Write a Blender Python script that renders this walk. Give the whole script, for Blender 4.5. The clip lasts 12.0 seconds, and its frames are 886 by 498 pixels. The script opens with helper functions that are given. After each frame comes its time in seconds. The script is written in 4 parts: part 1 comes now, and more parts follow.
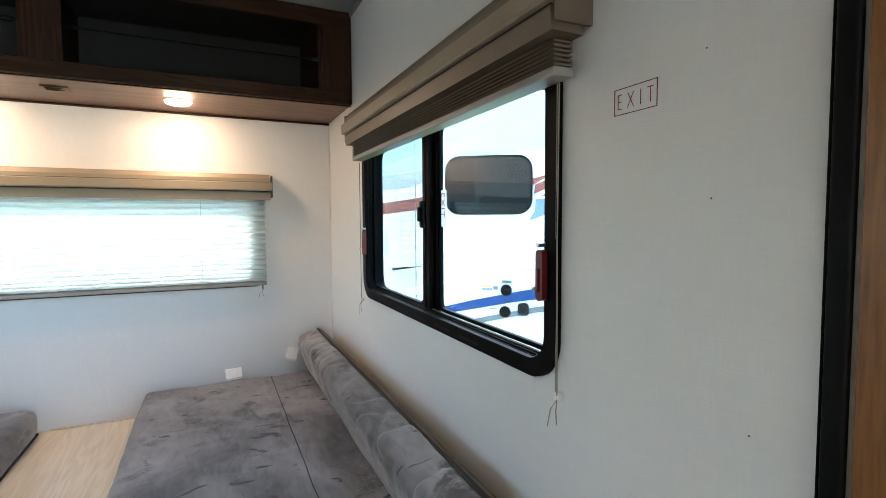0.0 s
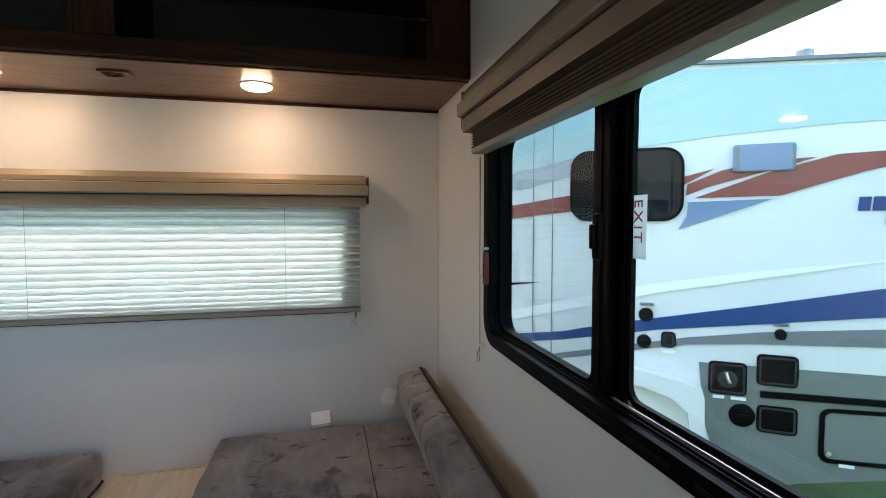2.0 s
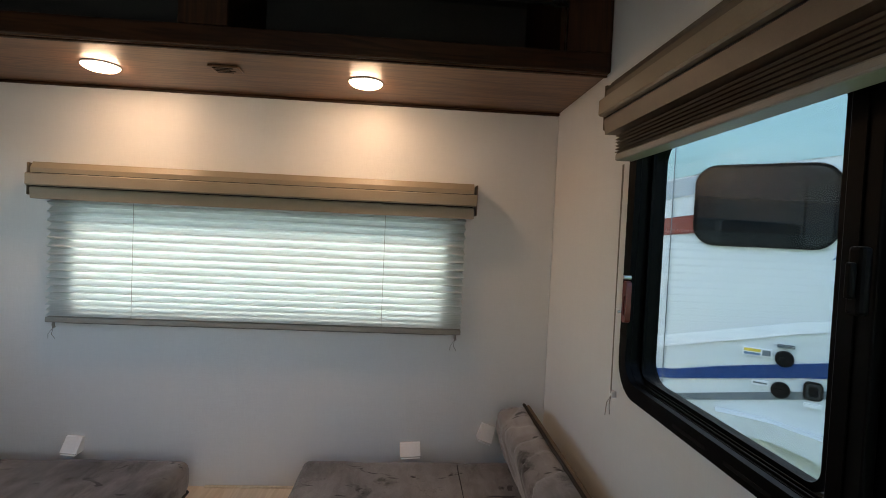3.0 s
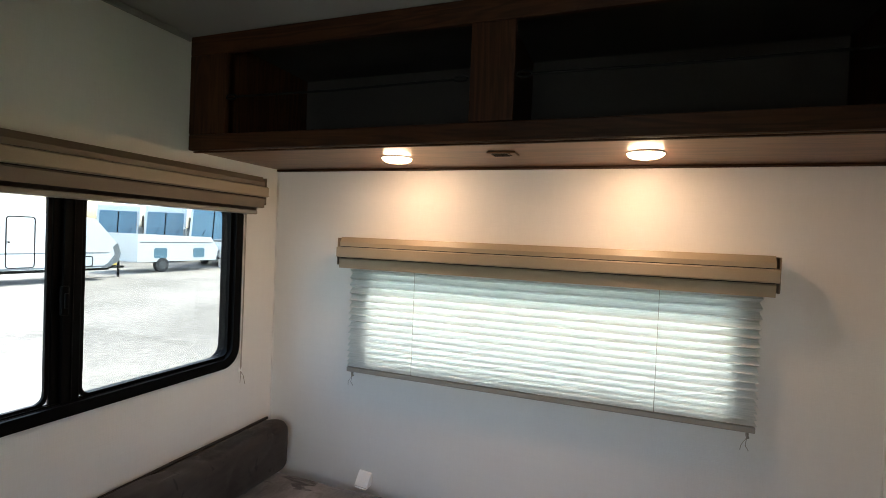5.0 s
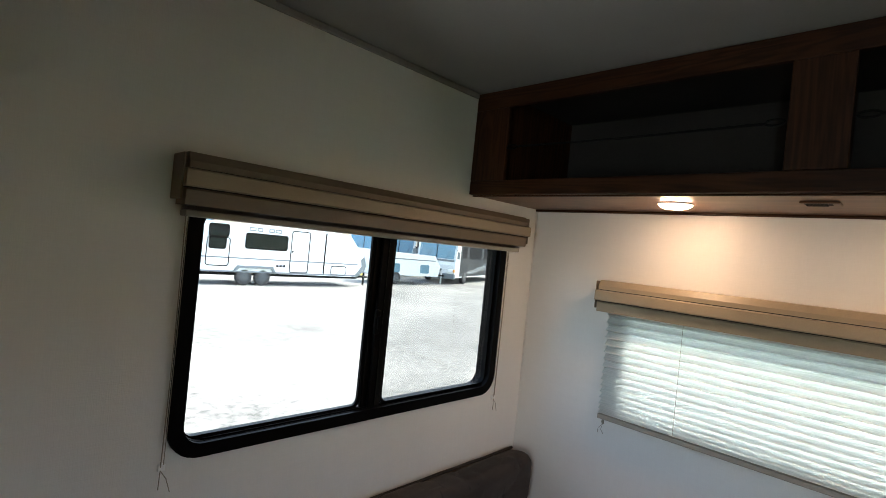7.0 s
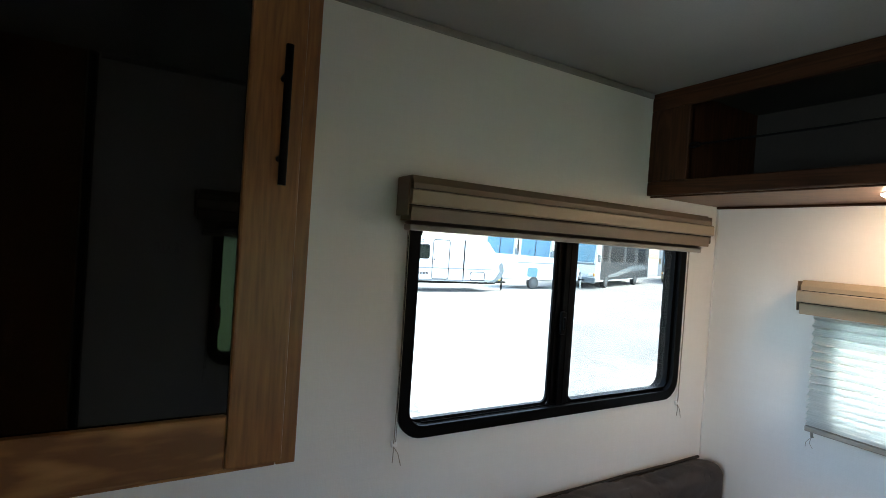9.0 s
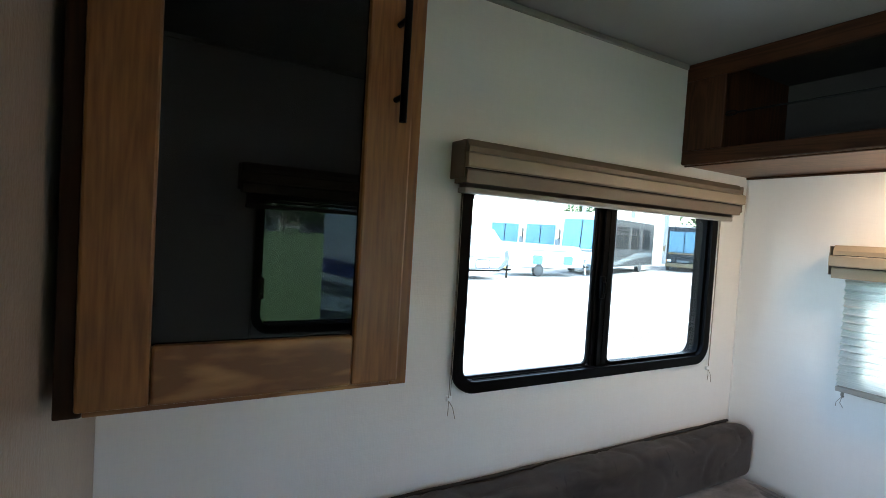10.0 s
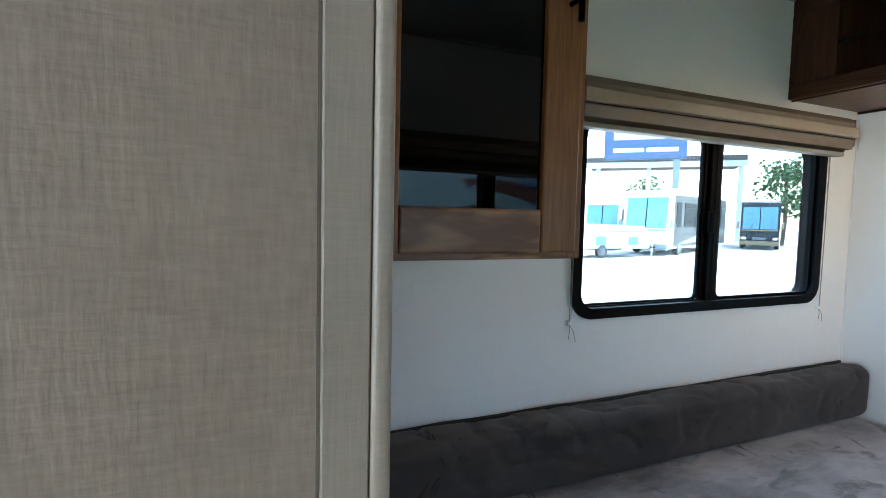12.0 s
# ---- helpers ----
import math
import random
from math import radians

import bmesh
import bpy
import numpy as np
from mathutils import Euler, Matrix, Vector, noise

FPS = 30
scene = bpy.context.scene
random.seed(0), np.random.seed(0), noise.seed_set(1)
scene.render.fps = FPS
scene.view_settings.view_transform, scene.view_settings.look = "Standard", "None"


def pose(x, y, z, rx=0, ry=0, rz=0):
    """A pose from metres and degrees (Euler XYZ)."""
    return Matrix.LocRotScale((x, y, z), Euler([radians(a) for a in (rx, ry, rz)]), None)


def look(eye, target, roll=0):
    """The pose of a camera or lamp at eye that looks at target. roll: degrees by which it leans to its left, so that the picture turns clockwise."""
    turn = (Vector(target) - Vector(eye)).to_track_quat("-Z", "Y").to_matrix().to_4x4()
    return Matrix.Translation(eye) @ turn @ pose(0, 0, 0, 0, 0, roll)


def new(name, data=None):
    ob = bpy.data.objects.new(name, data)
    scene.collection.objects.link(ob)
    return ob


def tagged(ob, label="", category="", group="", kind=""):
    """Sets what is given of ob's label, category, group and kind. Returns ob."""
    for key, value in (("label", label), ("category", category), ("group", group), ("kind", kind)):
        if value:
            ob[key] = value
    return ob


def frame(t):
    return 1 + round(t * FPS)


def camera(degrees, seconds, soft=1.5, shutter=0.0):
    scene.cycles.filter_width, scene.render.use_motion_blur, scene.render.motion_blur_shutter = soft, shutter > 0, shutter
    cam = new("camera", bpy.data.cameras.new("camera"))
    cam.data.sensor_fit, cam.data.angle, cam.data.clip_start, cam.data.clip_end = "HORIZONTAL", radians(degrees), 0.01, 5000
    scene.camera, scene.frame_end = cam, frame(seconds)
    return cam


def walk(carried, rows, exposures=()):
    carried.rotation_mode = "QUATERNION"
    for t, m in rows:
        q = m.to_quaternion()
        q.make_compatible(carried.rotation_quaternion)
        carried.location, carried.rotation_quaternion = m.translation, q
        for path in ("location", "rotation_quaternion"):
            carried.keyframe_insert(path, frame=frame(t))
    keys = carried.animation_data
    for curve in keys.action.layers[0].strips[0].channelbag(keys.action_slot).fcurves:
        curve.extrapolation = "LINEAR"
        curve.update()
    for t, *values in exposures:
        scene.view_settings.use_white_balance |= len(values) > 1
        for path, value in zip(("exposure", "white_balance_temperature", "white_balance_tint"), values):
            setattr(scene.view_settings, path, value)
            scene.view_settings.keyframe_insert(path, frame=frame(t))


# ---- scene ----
cam = camera(84.0, 12.0, soft=0.7)
ROWS = [
    (0.0, 0.536, 0.245, 1.234, 86.72, 0.30, -25.21),
    (0.5, 0.539, 0.389, 1.252, 86.57, 1.62, -24.02),
    (1.0, 0.568, 0.522, 1.271, 86.91, 2.17, -19.79),
    (1.5, 0.635, 0.704, 1.279, 87.35, 0.75, -14.40),
    (2.0, 0.650, 0.860, 1.280, 86.95, 0.07, -13.45),
    (2.5, 0.616, 0.983, 1.280, 86.47, -1.71, -11.23),
    (3.0, 0.589, 1.106, 1.290, 88.12, -2.61, -3.67),
    (5.0, 0.382, 1.139, 1.486, 88.78, -2.40, 20.58),
    (5.5, 0.303, 1.111, 1.517, 88.55, -3.20, 24.47),
    (6.0, 0.237, 1.102, 1.529, 88.92, -3.93, 32.21),
    (6.5, 0.225, 1.045, 1.530, 89.62, -4.72, 37.78),
    (7.0, 0.218, 1.006, 1.539, 89.94, -5.76, 44.63),
    (7.5, 0.186, 0.967, 1.547, 90.28, -5.83, 50.00),
    (9.5, 0.197, 0.718, 1.496, 88.83, -3.49, 61.07),
    (10.0, 0.174, 0.637, 1.433, 87.99, -3.51, 60.42),
    (10.5, 0.159, 0.578, 1.370, 87.06, -3.28, 60.85),
    (11.0, 0.169, 0.515, 1.344, 85.97, -3.34, 60.84),
    (11.5, 0.188, 0.451, 1.309, 85.16, -2.77, 61.53),
    (12.0, 0.204, 0.396, 1.255, 86.34, -1.29, 66.90),
]
walk(cam, [(t, pose(x, y, z, rx, ry, rz)) for t, x, y, z, rx, ry, rz in ROWS], [(0.0, 3.82, 6150, 7), (1.5, 2.9, 6350, 8), (3.0, 2.62, 6800, 12), (5.0, 2.95, 7000, 13), (7.5, 2.85, 6750, 12), (9.5, 3.55, 6150, 7), (10.5, 3.82, 5900, 6), (11.0, 3.85, 5750, 5), (12.0, 3.82, 5550, 4)])

# ---- world and light ----
world = bpy.data.worlds.new("world")
scene.world = world
world.use_nodes = True
wn = world.node_tree
sky = wn.nodes.new("ShaderNodeTexSky")
sky.sky_type, sky.sun_disc = "NISHITA", False
sky.sun_elevation, sky.sun_rotation = radians(55), radians(0)
sky.air_density, sky.dust_density = 1.0, 3.0
wn.links.new(sky.outputs[0], wn.nodes["Background"].inputs[0])
wn.nodes["Background"].inputs[1].default_value = 0.15
sun = new("sun", bpy.data.lights.new("sun", "SUN"))
sun.data.energy, sun.data.angle, sun.data.color = 1.5, radians(10), (1.0, 0.97, 0.92)
sun.matrix_world = look((0, 11.5, 16.4), (0, 0, 0))


def area(name, eye, target, width, height, power, color=(0.86, 0.94, 1.0)):
    """Daylight that stands in an opening in a wall."""
    ob = new(name, bpy.data.lights.new(name, "AREA"))
    ob.data.shape, ob.data.size, ob.data.size_y, ob.data.energy, ob.data.color = "RECTANGLE", width, height, power, color
    ob.matrix_world = look(eye, target)
    return ob


# Unseen opening behind the camera, added with this lamp to brighten the walls.
area("daylight_fill", (1.195, -2.5, 1.15), (0, -2.5, 1.15), 0.66, 1.7, 13, (0.76, 0.90, 1.0))
area("daylight_rear", (0.038, 3.085, 1.15), (0.038, 0, 1.15), 1.32, 0.4, 0.30, (0.80, 0.95, 0.97))

# ---- materials ----


def nodes_of(name):
    m = bpy.data.materials.new(name)
    m.use_nodes = True
    return m, m.node_tree, m.node_tree.nodes["Principled BSDF"]


def noise_node(nt, vec, scale, detail=4, rough=0.5, distort=0.0):
    n = nt.nodes.new("ShaderNodeTexNoise")
    n.inputs["Scale"].default_value, n.inputs["Detail"].default_value = scale, detail
    n.inputs["Roughness"].default_value, n.inputs["Distortion"].default_value = rough, distort
    nt.links.new(vec, n.inputs["Vector"])
    return n.outputs["Fac"]


def mapped(nt, stretch=(1, 1, 1)):
    tc = nt.nodes.new("ShaderNodeTexCoord")
    mp = nt.nodes.new("ShaderNodeMapping")
    mp.inputs["Scale"].default_value = stretch
    nt.links.new(tc.outputs["Object"], mp.inputs["Vector"])
    return mp.outputs[0]


def calc(nt, op, a, b):
    n = nt.nodes.new("ShaderNodeMath")
    n.operation = op
    for i, v in enumerate((a, b)):
        if isinstance(v, (int, float)):
            n.inputs[i].default_value = v
        else:
            nt.links.new(v, n.inputs[i])
    return n.outputs[0]


def between(nt, fac, lo, hi, a, b):
    """Colour a to b as fac goes from lo to hi."""
    r = nt.nodes.new("ShaderNodeMapRange")
    r.inputs["From Min"].default_value, r.inputs["From Max"].default_value = lo, hi
    nt.links.new(fac, r.inputs["Value"])
    mix = nt.nodes.new("ShaderNodeMix")
    mix.data_type = "RGBA"
    for key, v in (("A", a), ("B", b)):
        if isinstance(v, tuple):
            mix.inputs[key].default_value = (*v, 1)
        else:
            nt.links.new(v, mix.inputs[key])
    nt.links.new(r.outputs[0], mix.inputs["Factor"])
    return mix.outputs["Result"]


def relief(nt, b, height, strength, distance=0.003):
    bp = nt.nodes.new("ShaderNodeBump")
    bp.inputs["Strength"].default_value, bp.inputs["Distance"].default_value = strength, distance
    nt.links.new(height, bp.inputs["Height"])
    nt.links.new(bp.outputs[0], b.inputs["Normal"])


def mat(name, color, rough=0.6, metal=0.0, vary=0.12, size=8.0, fine=120.0, bump=0.15, stretch=(1, 1, 1), spec=0.5, coat=0.0, emit=None):
    """A plain surface with tone variation at two scales and a fine relief."""
    m, nt, b = nodes_of(name)
    vec = mapped(nt, stretch)
    n1, n2 = noise_node(nt, vec, size), noise_node(nt, vec, fine, 3)
    both = calc(nt, "ADD", n1, n2)
    col = between(nt, both, 0.65, 1.35, tuple(c * (1 - vary) for c in color), tuple(min(1, c * (1 + vary)) for c in color))
    nt.links.new(col, b.inputs["Base Color"])
    b.inputs["Roughness"].default_value, b.inputs["Metallic"].default_value = rough, metal
    b.inputs["Specular IOR Level"].default_value = spec
    b.inputs["Coat Weight"].default_value = coat
    if bump:
        relief(nt, b, n2, bump)
    if emit:
        b.inputs["Emission Color"].default_value = (*emit[:3], 1)
        b.inputs["Emission Strength"].default_value = emit[3]
    return m


def linen_mat(name, color, across, rough, vary, bump, thread=420.0, short=0.06):
    """Vinyl printed and embossed like coarse linen: threads both ways, with slubs. across: the wall's horizontal axis, 0 or 1."""
    m, nt, b = nodes_of(name)
    long_h = [1.0, 1.0, 1.0]
    long_h[across] = short
    h = noise_node(nt, mapped(nt, tuple(long_h)), thread, 2)
    v = noise_node(nt, mapped(nt, (1, 1, short)), thread, 2)
    slub = noise_node(nt, mapped(nt, tuple(long_h)), thread * 0.16, 3)
    slub2 = noise_node(nt, mapped(nt, (1, 1, 0.09)), thread * 0.12, 3)
    cloud = noise_node(nt, mapped(nt), 3.0, 4)
    weave = calc(nt, "ADD", calc(nt, "ADD", h, v), calc(nt, "MULTIPLY", calc(nt, "ADD", slub, slub2), 0.5))
    tone = calc(nt, "ADD", weave, calc(nt, "MULTIPLY", cloud, 0.5))
    col = between(nt, tone, 1.3, 2.2, tuple(c * (1 - vary) for c in color), tuple(min(1, c * (1 + vary)) for c in color))
    nt.links.new(col, b.inputs["Base Color"])
    b.inputs["Roughness"].default_value = rough
    relief(nt, b, weave, bump, 0.0015)
    return m


def wood_mat(name, dark, light, along, rough=0.38, scale=1.0, ring_=0.24, run=0.55, spec=0.5):
    """Stained wood with cathedral grain. along: the axis of the grain, 0 to 2."""
    m, nt, b = nodes_of(name)
    st = [7.0 * scale] * 3
    st[along] = run * scale
    vec = mapped(nt, tuple(st))
    broad = noise_node(nt, vec, 1.6, 3, 0.5, 1.2)
    rings = nt.nodes.new("ShaderNodeMath")
    rings.operation = "SINE"
    nt.links.new(calc(nt, "MULTIPLY", broad, 46.0), rings.inputs[0])
    pores = noise_node(nt, vec, 16.0, 3)
    cloud = noise_node(nt, mapped(nt), 2.5, 3)
    t = calc(nt, "ADD", calc(nt, "MULTIPLY", rings.outputs[0], ring_), calc(nt, "ADD", pores, calc(nt, "MULTIPLY", cloud, 0.7)))
    nt.links.new(between(nt, t, 0.5, 1.25, dark, light), b.inputs["Base Color"])
    b.inputs["Roughness"].default_value = rough
    b.inputs["Specular IOR Level"].default_value = spec
    relief(nt, b, pores, 0.12, 0.001)
    return m


def plush_mat(name, deep=(0.038, 0.030, 0.026), pale=(0.36, 0.325, 0.31), sheen=0.4, lift=0.35):
    """Short-pile plush, brushed light and dark in patches."""
    m, nt, b = nodes_of(name)
    patch = noise_node(nt, mapped(nt, (1.0, 0.8, 1.0)), 2.3, 4, 0.45, 0.6)
    streak = noise_node(nt, mapped(nt, (7, 2.2, 7)), 5.0, 4, 0.6, 0.6)
    pile = noise_node(nt, mapped(nt), 380, 2)
    crumb = noise_node(nt, mapped(nt), 95, 3, 0.7)
    t = calc(nt, "ADD", patch, calc(nt, "MULTIPLY", streak, 0.28))
    col = between(nt, t, 0.44, 0.86, deep, pale)
    zone = noise_node(nt, mapped(nt, (1.3, 1.0, 1.3)), 3.4, 3, 0.5, 1.2)
    mark = calc(nt, "ADD", zone, calc(nt, "MULTIPLY", crumb, 0.22))
    col = between(nt, mark, 0.72, 0.80, col, tuple(0.6 * d + 0.16 * p for d, p in zip(deep, pale)))
    stroke = noise_node(nt, mapped(nt, (1.5, 3.4, 2.2)), 4.2, 3, 0.5, 1.6)
    nt.links.new(between(nt, stroke, 0.63, 0.68, col, tuple(c * 0.9 for c in deep)), b.inputs["Base Color"])
    b.inputs["Roughness"].default_value = 0.85
    b.inputs["Sheen Weight"].default_value, b.inputs["Sheen Roughness"].default_value = sheen, 0.4
    relief(nt, b, calc(nt, "ADD", calc(nt, "MULTIPLY", t, 2.0), calc(nt, "MULTIPLY", pile, 0.5)), lift, 0.006)
    return m


def glass_mat(name, tint=(1, 1, 1), gloss=0.025):
    """Thin window glass: clear, with a gloss that grows at grazing angles."""
    m, nt, b = nodes_of(name)
    nt.nodes.remove(b)
    tr = nt.nodes.new("ShaderNodeBsdfTransparent")
    tr.inputs[0].default_value = (*tint, 1)
    gl = nt.nodes.new("ShaderNodeBsdfGlossy")
    gl.inputs["Roughness"].default_value = 0.0
    lw = nt.nodes.new("ShaderNodeLayerWeight")
    lw.inputs["Blend"].default_value = 0.5
    rise = calc(nt, "POWER", lw.outputs["Facing"], 5.0)
    mx = nt.nodes.new("ShaderNodeMixShader")
    nt.links.new(calc(nt, "ADD", calc(nt, "MULTIPLY", rise, 0.7), gloss), mx.inputs[0])
    nt.links.new(tr.outputs[0], mx.inputs[1])
    nt.links.new(gl.outputs[0], mx.inputs[2])
    nt.links.new(mx.outputs[0], nt.nodes["Material Output"].inputs[0])
    return m


def shade_mat(name, a=(0.64, 0.68, 0.67), b_=(0.80, 0.83, 0.82), through_=0.20):
    """Pleated polyester that lets daylight through, with a streaky weave."""
    m, nt, b = nodes_of(name)
    streak = noise_node(nt, mapped(nt, (0.06, 1, 1)), 260, 3, 0.6)
    col = between(nt, streak, 0.35, 0.65, a, b_)
    df = nt.nodes.new("ShaderNodeBsdfDiffuse")
    tl = nt.nodes.new("ShaderNodeBsdfTranslucent")
    mx = nt.nodes.new("ShaderNodeMixShader")
    mx.inputs[0].default_value = through_
    nt.links.new(col, df.inputs[0])
    nt.links.new(col, tl.inputs[0])
    nt.links.new(df.outputs[0], mx.inputs[1])
    nt.links.new(tl.outputs[0], mx.inputs[2])
    nt.links.new(mx.outputs[0], nt.nodes["Material Output"].inputs[0])
    nt.nodes.remove(b)
    return m


WALL_X = linen_mat("wall_vinyl_side", (0.80, 0.785, 0.76), 1, 0.42, 0.028, 0.2)
WALL_Y = linen_mat("wall_vinyl_end", (0.80, 0.785, 0.76), 0, 0.42, 0.028, 0.2)
WOVEN = linen_mat("woven_vinyl", (0.33, 0.252, 0.188), 1, 0.38, 0.14, 0.45, 150, 0.2)
TRIM = linen_mat("trim_vinyl", (0.37, 0.297, 0.228), 1, 0.4, 0.10, 0.2, 300)
CEIL = mat("ceiling_panel", (0.31, 0.31, 0.305), 0.5, vary=0.04, fine=200, bump=0.08)
GREY_TRIM = mat("grey_cove", (0.30, 0.29, 0.27), 0.5, vary=0.06)
OAK_V = wood_mat("oak_upright", (0.155, 0.056, 0.013), (0.33, 0.140, 0.036), 2, 0.38, 1.5, 0.09)
OAK_H = wood_mat("oak_level", (0.17, 0.066, 0.018), (0.42, 0.205, 0.070), 1, 0.38, 0.62, 0.40, 1.5)
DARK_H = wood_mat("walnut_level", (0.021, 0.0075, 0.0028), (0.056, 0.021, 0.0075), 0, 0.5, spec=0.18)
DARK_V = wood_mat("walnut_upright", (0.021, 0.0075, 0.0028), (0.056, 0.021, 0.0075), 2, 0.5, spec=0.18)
# The underside is a much paler brown than the front rails and stiles.
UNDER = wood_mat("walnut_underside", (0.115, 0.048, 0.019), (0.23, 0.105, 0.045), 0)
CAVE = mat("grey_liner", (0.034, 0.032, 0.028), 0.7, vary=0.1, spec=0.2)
BLACK = mat("black_plastic", (0.0018, 0.0018, 0.002), 0.45, vary=0.15, fine=300, bump=0.04, spec=0.06)
RUBBER = mat("black_rubber", (0.003, 0.003, 0.0033), 0.55, vary=0.2, fine=200, bump=0.1, spec=0.15)
PLUSH = plush_mat("grey_plush")
# Same plush for the left bolster, its shade put into darker colours.
PLUSH_SHADED = plush_mat("shaded_plush", (0.013, 0.0095, 0.0085), (0.062, 0.050, 0.044), 0.1, 0.2)
PIPING_SHADOW = mat("dark_piping_and_shadow", (0.020, 0.016, 0.014), 0.8, vary=0.2)
BACKING = mat("brown_backing", (0.17, 0.13, 0.095), 0.9, vary=0.15)
PLY = wood_mat("light_plywood", (0.68, 0.57, 0.42), (0.80, 0.69, 0.54), 1, 0.5)
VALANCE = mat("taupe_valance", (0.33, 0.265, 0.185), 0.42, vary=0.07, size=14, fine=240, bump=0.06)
VALANCE_D = mat("dark_valance", (0.17, 0.128, 0.088), 0.45, vary=0.08, size=14, fine=240, bump=0.06)
RAIL = mat("taupe_rail", (0.31, 0.285, 0.25), 0.45, vary=0.05)
CORD = mat("taupe_cord", (0.30, 0.27, 0.23), 0.8, vary=0.1)
WHITE = mat("white_plastic", (0.88, 0.88, 0.87), 0.4, vary=0.03, bump=0.02)
LAMP = mat("lamp_glow", (0.9, 0.85, 0.75), 0.4, emit=(1.0, 0.67, 0.43, 12))
RED = mat("red_handle", (0.14, 0.008, 0.007), 0.35, vary=0.1)
INK = mat("red_ink", (0.20, 0.018, 0.014), 0.6, vary=0.1, bump=0)
INK_B = mat("bright_red_ink", (0.55, 0.03, 0.04), 0.6, vary=0.1, bump=0)
STEEL = mat("zinc_steel", (0.6, 0.6, 0.6), 0.35, metal=1.0, vary=0.1)
SHADE = shade_mat("pleated_shade")
STICKER = shade_mat("sticker_film", (0.84, 0.84, 0.84), (0.88, 0.88, 0.88), 0.6)
FLOOR = wood_mat("plank_vinyl", (0.20, 0.15, 0.11), (0.36, 0.28, 0.21), 1, 0.45)
GLASS = glass_mat("clear_glass", (0.92, 0.98, 0.975))
SMOKED = glass_mat("grey_tinted_glass", (0.74, 0.79, 0.785))
TINTED = glass_mat("tinted_glass", (0.70, 0.76, 0.765))
DOORGLASS = mat("smoked_glass", (0.002, 0.002, 0.0016), 0.02, vary=0.1, bump=0, spec=0.28)
GRAVEL = mat("gravel", (0.165, 0.157, 0.141), 0.95, vary=0.62, size=0.35, fine=9, bump=0.2)
GRASS = mat("grass", (0.075, 0.130, 0.036), 0.9, vary=0.4, size=0.8, fine=30, bump=0.6)
GEL = mat("white_gelcoat", (0.735, 0.755, 0.72), 0.16, vary=0.02, size=0.6, bump=0)
TEAL = mat("pale_teal_paint", (0.42, 0.59, 0.57), 0.14, vary=0.04, size=0.5, bump=0)
REDP = mat("brick_red_decal", (0.25, 0.055, 0.038), 0.25, vary=0.05, bump=0)
BLUEP = mat("blue_decal", (0.015, 0.055, 0.19), 0.2, vary=0.06, bump=0)
GREYP = mat("grey_decal", (0.17, 0.19, 0.195), 0.25, vary=0.05, bump=0)
SKIRT = mat("grey_skirt_paint", (0.17, 0.185, 0.175), 0.2, vary=0.04, bump=0)
PALEB = mat("pale_blue_decal", (0.17, 0.25, 0.36), 0.2, vary=0.05, bump=0)
GREYL = mat("light_grey_decal", (0.40, 0.44, 0.45), 0.25, vary=0.04, bump=0)
CHARCOAL = mat("charcoal_plastic", (0.022, 0.023, 0.024), 0.5, vary=0.15, fine=300, bump=0.04, spec=0.3)
DARKG = mat("dark_window_glass", (0.008, 0.010, 0.011), 0.006, vary=0.1, bump=0, spec=0.22)
BLUEG = mat("blue_window_glass", (0.10, 0.22, 0.28), 0.15, vary=0.2, bump=0, spec=0.8)
TYRE = mat("tyre_rubber", (0.03, 0.03, 0.03), 0.8, vary=0.2)
ALLOY = mat("dark_alloy", (0.09, 0.10, 0.11), 0.35, metal=0.8, vary=0.1)
SILVERP = mat("silver_paint", (0.042, 0.045, 0.046), 0.6, vary=0.1, size=0.5, bump=0, spec=0.15)
COACHWIN = mat("coach_side_glass", (0.006, 0.008, 0.010), 0.5, vary=0.2, bump=0, spec=0.05)
GOLDP = mat("gold_paint", (0.22, 0.16, 0.085), 0.3, vary=0.05, bump=0)
YELLOW = mat("yellow_label", (0.75, 0.55, 0.06), 0.5, vary=0.05, bump=0)
AMBER = mat("amber_lens", (0.8, 0.3, 0.03), 0.3, vary=0.05, bump=0)
BARK = mat("bark", (0.10, 0.075, 0.05), 0.9, vary=0.3, size=6, fine=40, bump=0.8)
LEAF = mat("leaf", (0.055, 0.105, 0.03), 0.7, vary=0.4, size=2, fine=20, bump=0)
NAVY = mat("navy_sign", (0.05, 0.08, 0.15), 0.5, vary=0.05, bump=0)
BRICKY = mat("brown_roof", (0.075, 0.060, 0.052), 0.8, vary=0.15)
HOUSE = mat("house_siding", (0.55, 0.53, 0.50), 0.8, vary=0.08)

# ---- building helpers ----


def bm_box(bm, lo, hi, bevel=0.0, seg=1):
    """Adds a box between two corners to bm, with rounded edges."""
    vs = [bm.verts.new((x, y, z)) for x in (lo[0], hi[0]) for y in (lo[1], hi[1]) for z in (lo[2], hi[2])]
    fs = [bm.faces.new([vs[i] for i in f]) for f in ((0, 1, 3, 2), (4, 6, 7, 5), (0, 4, 5, 1), (2, 3, 7, 6), (0, 2, 6, 4), (1, 5, 7, 3))]
    if bevel:
        es = list({e for f in fs for e in f.edges})
        bmesh.ops.bevel(bm, geom=es, offset=bevel, segments=seg, profile=0.5, affect="EDGES")
    return bm


def box(lo, hi, bevel=0.0, seg=1):
    return bm_box(bmesh.new(), lo, hi, bevel, seg)


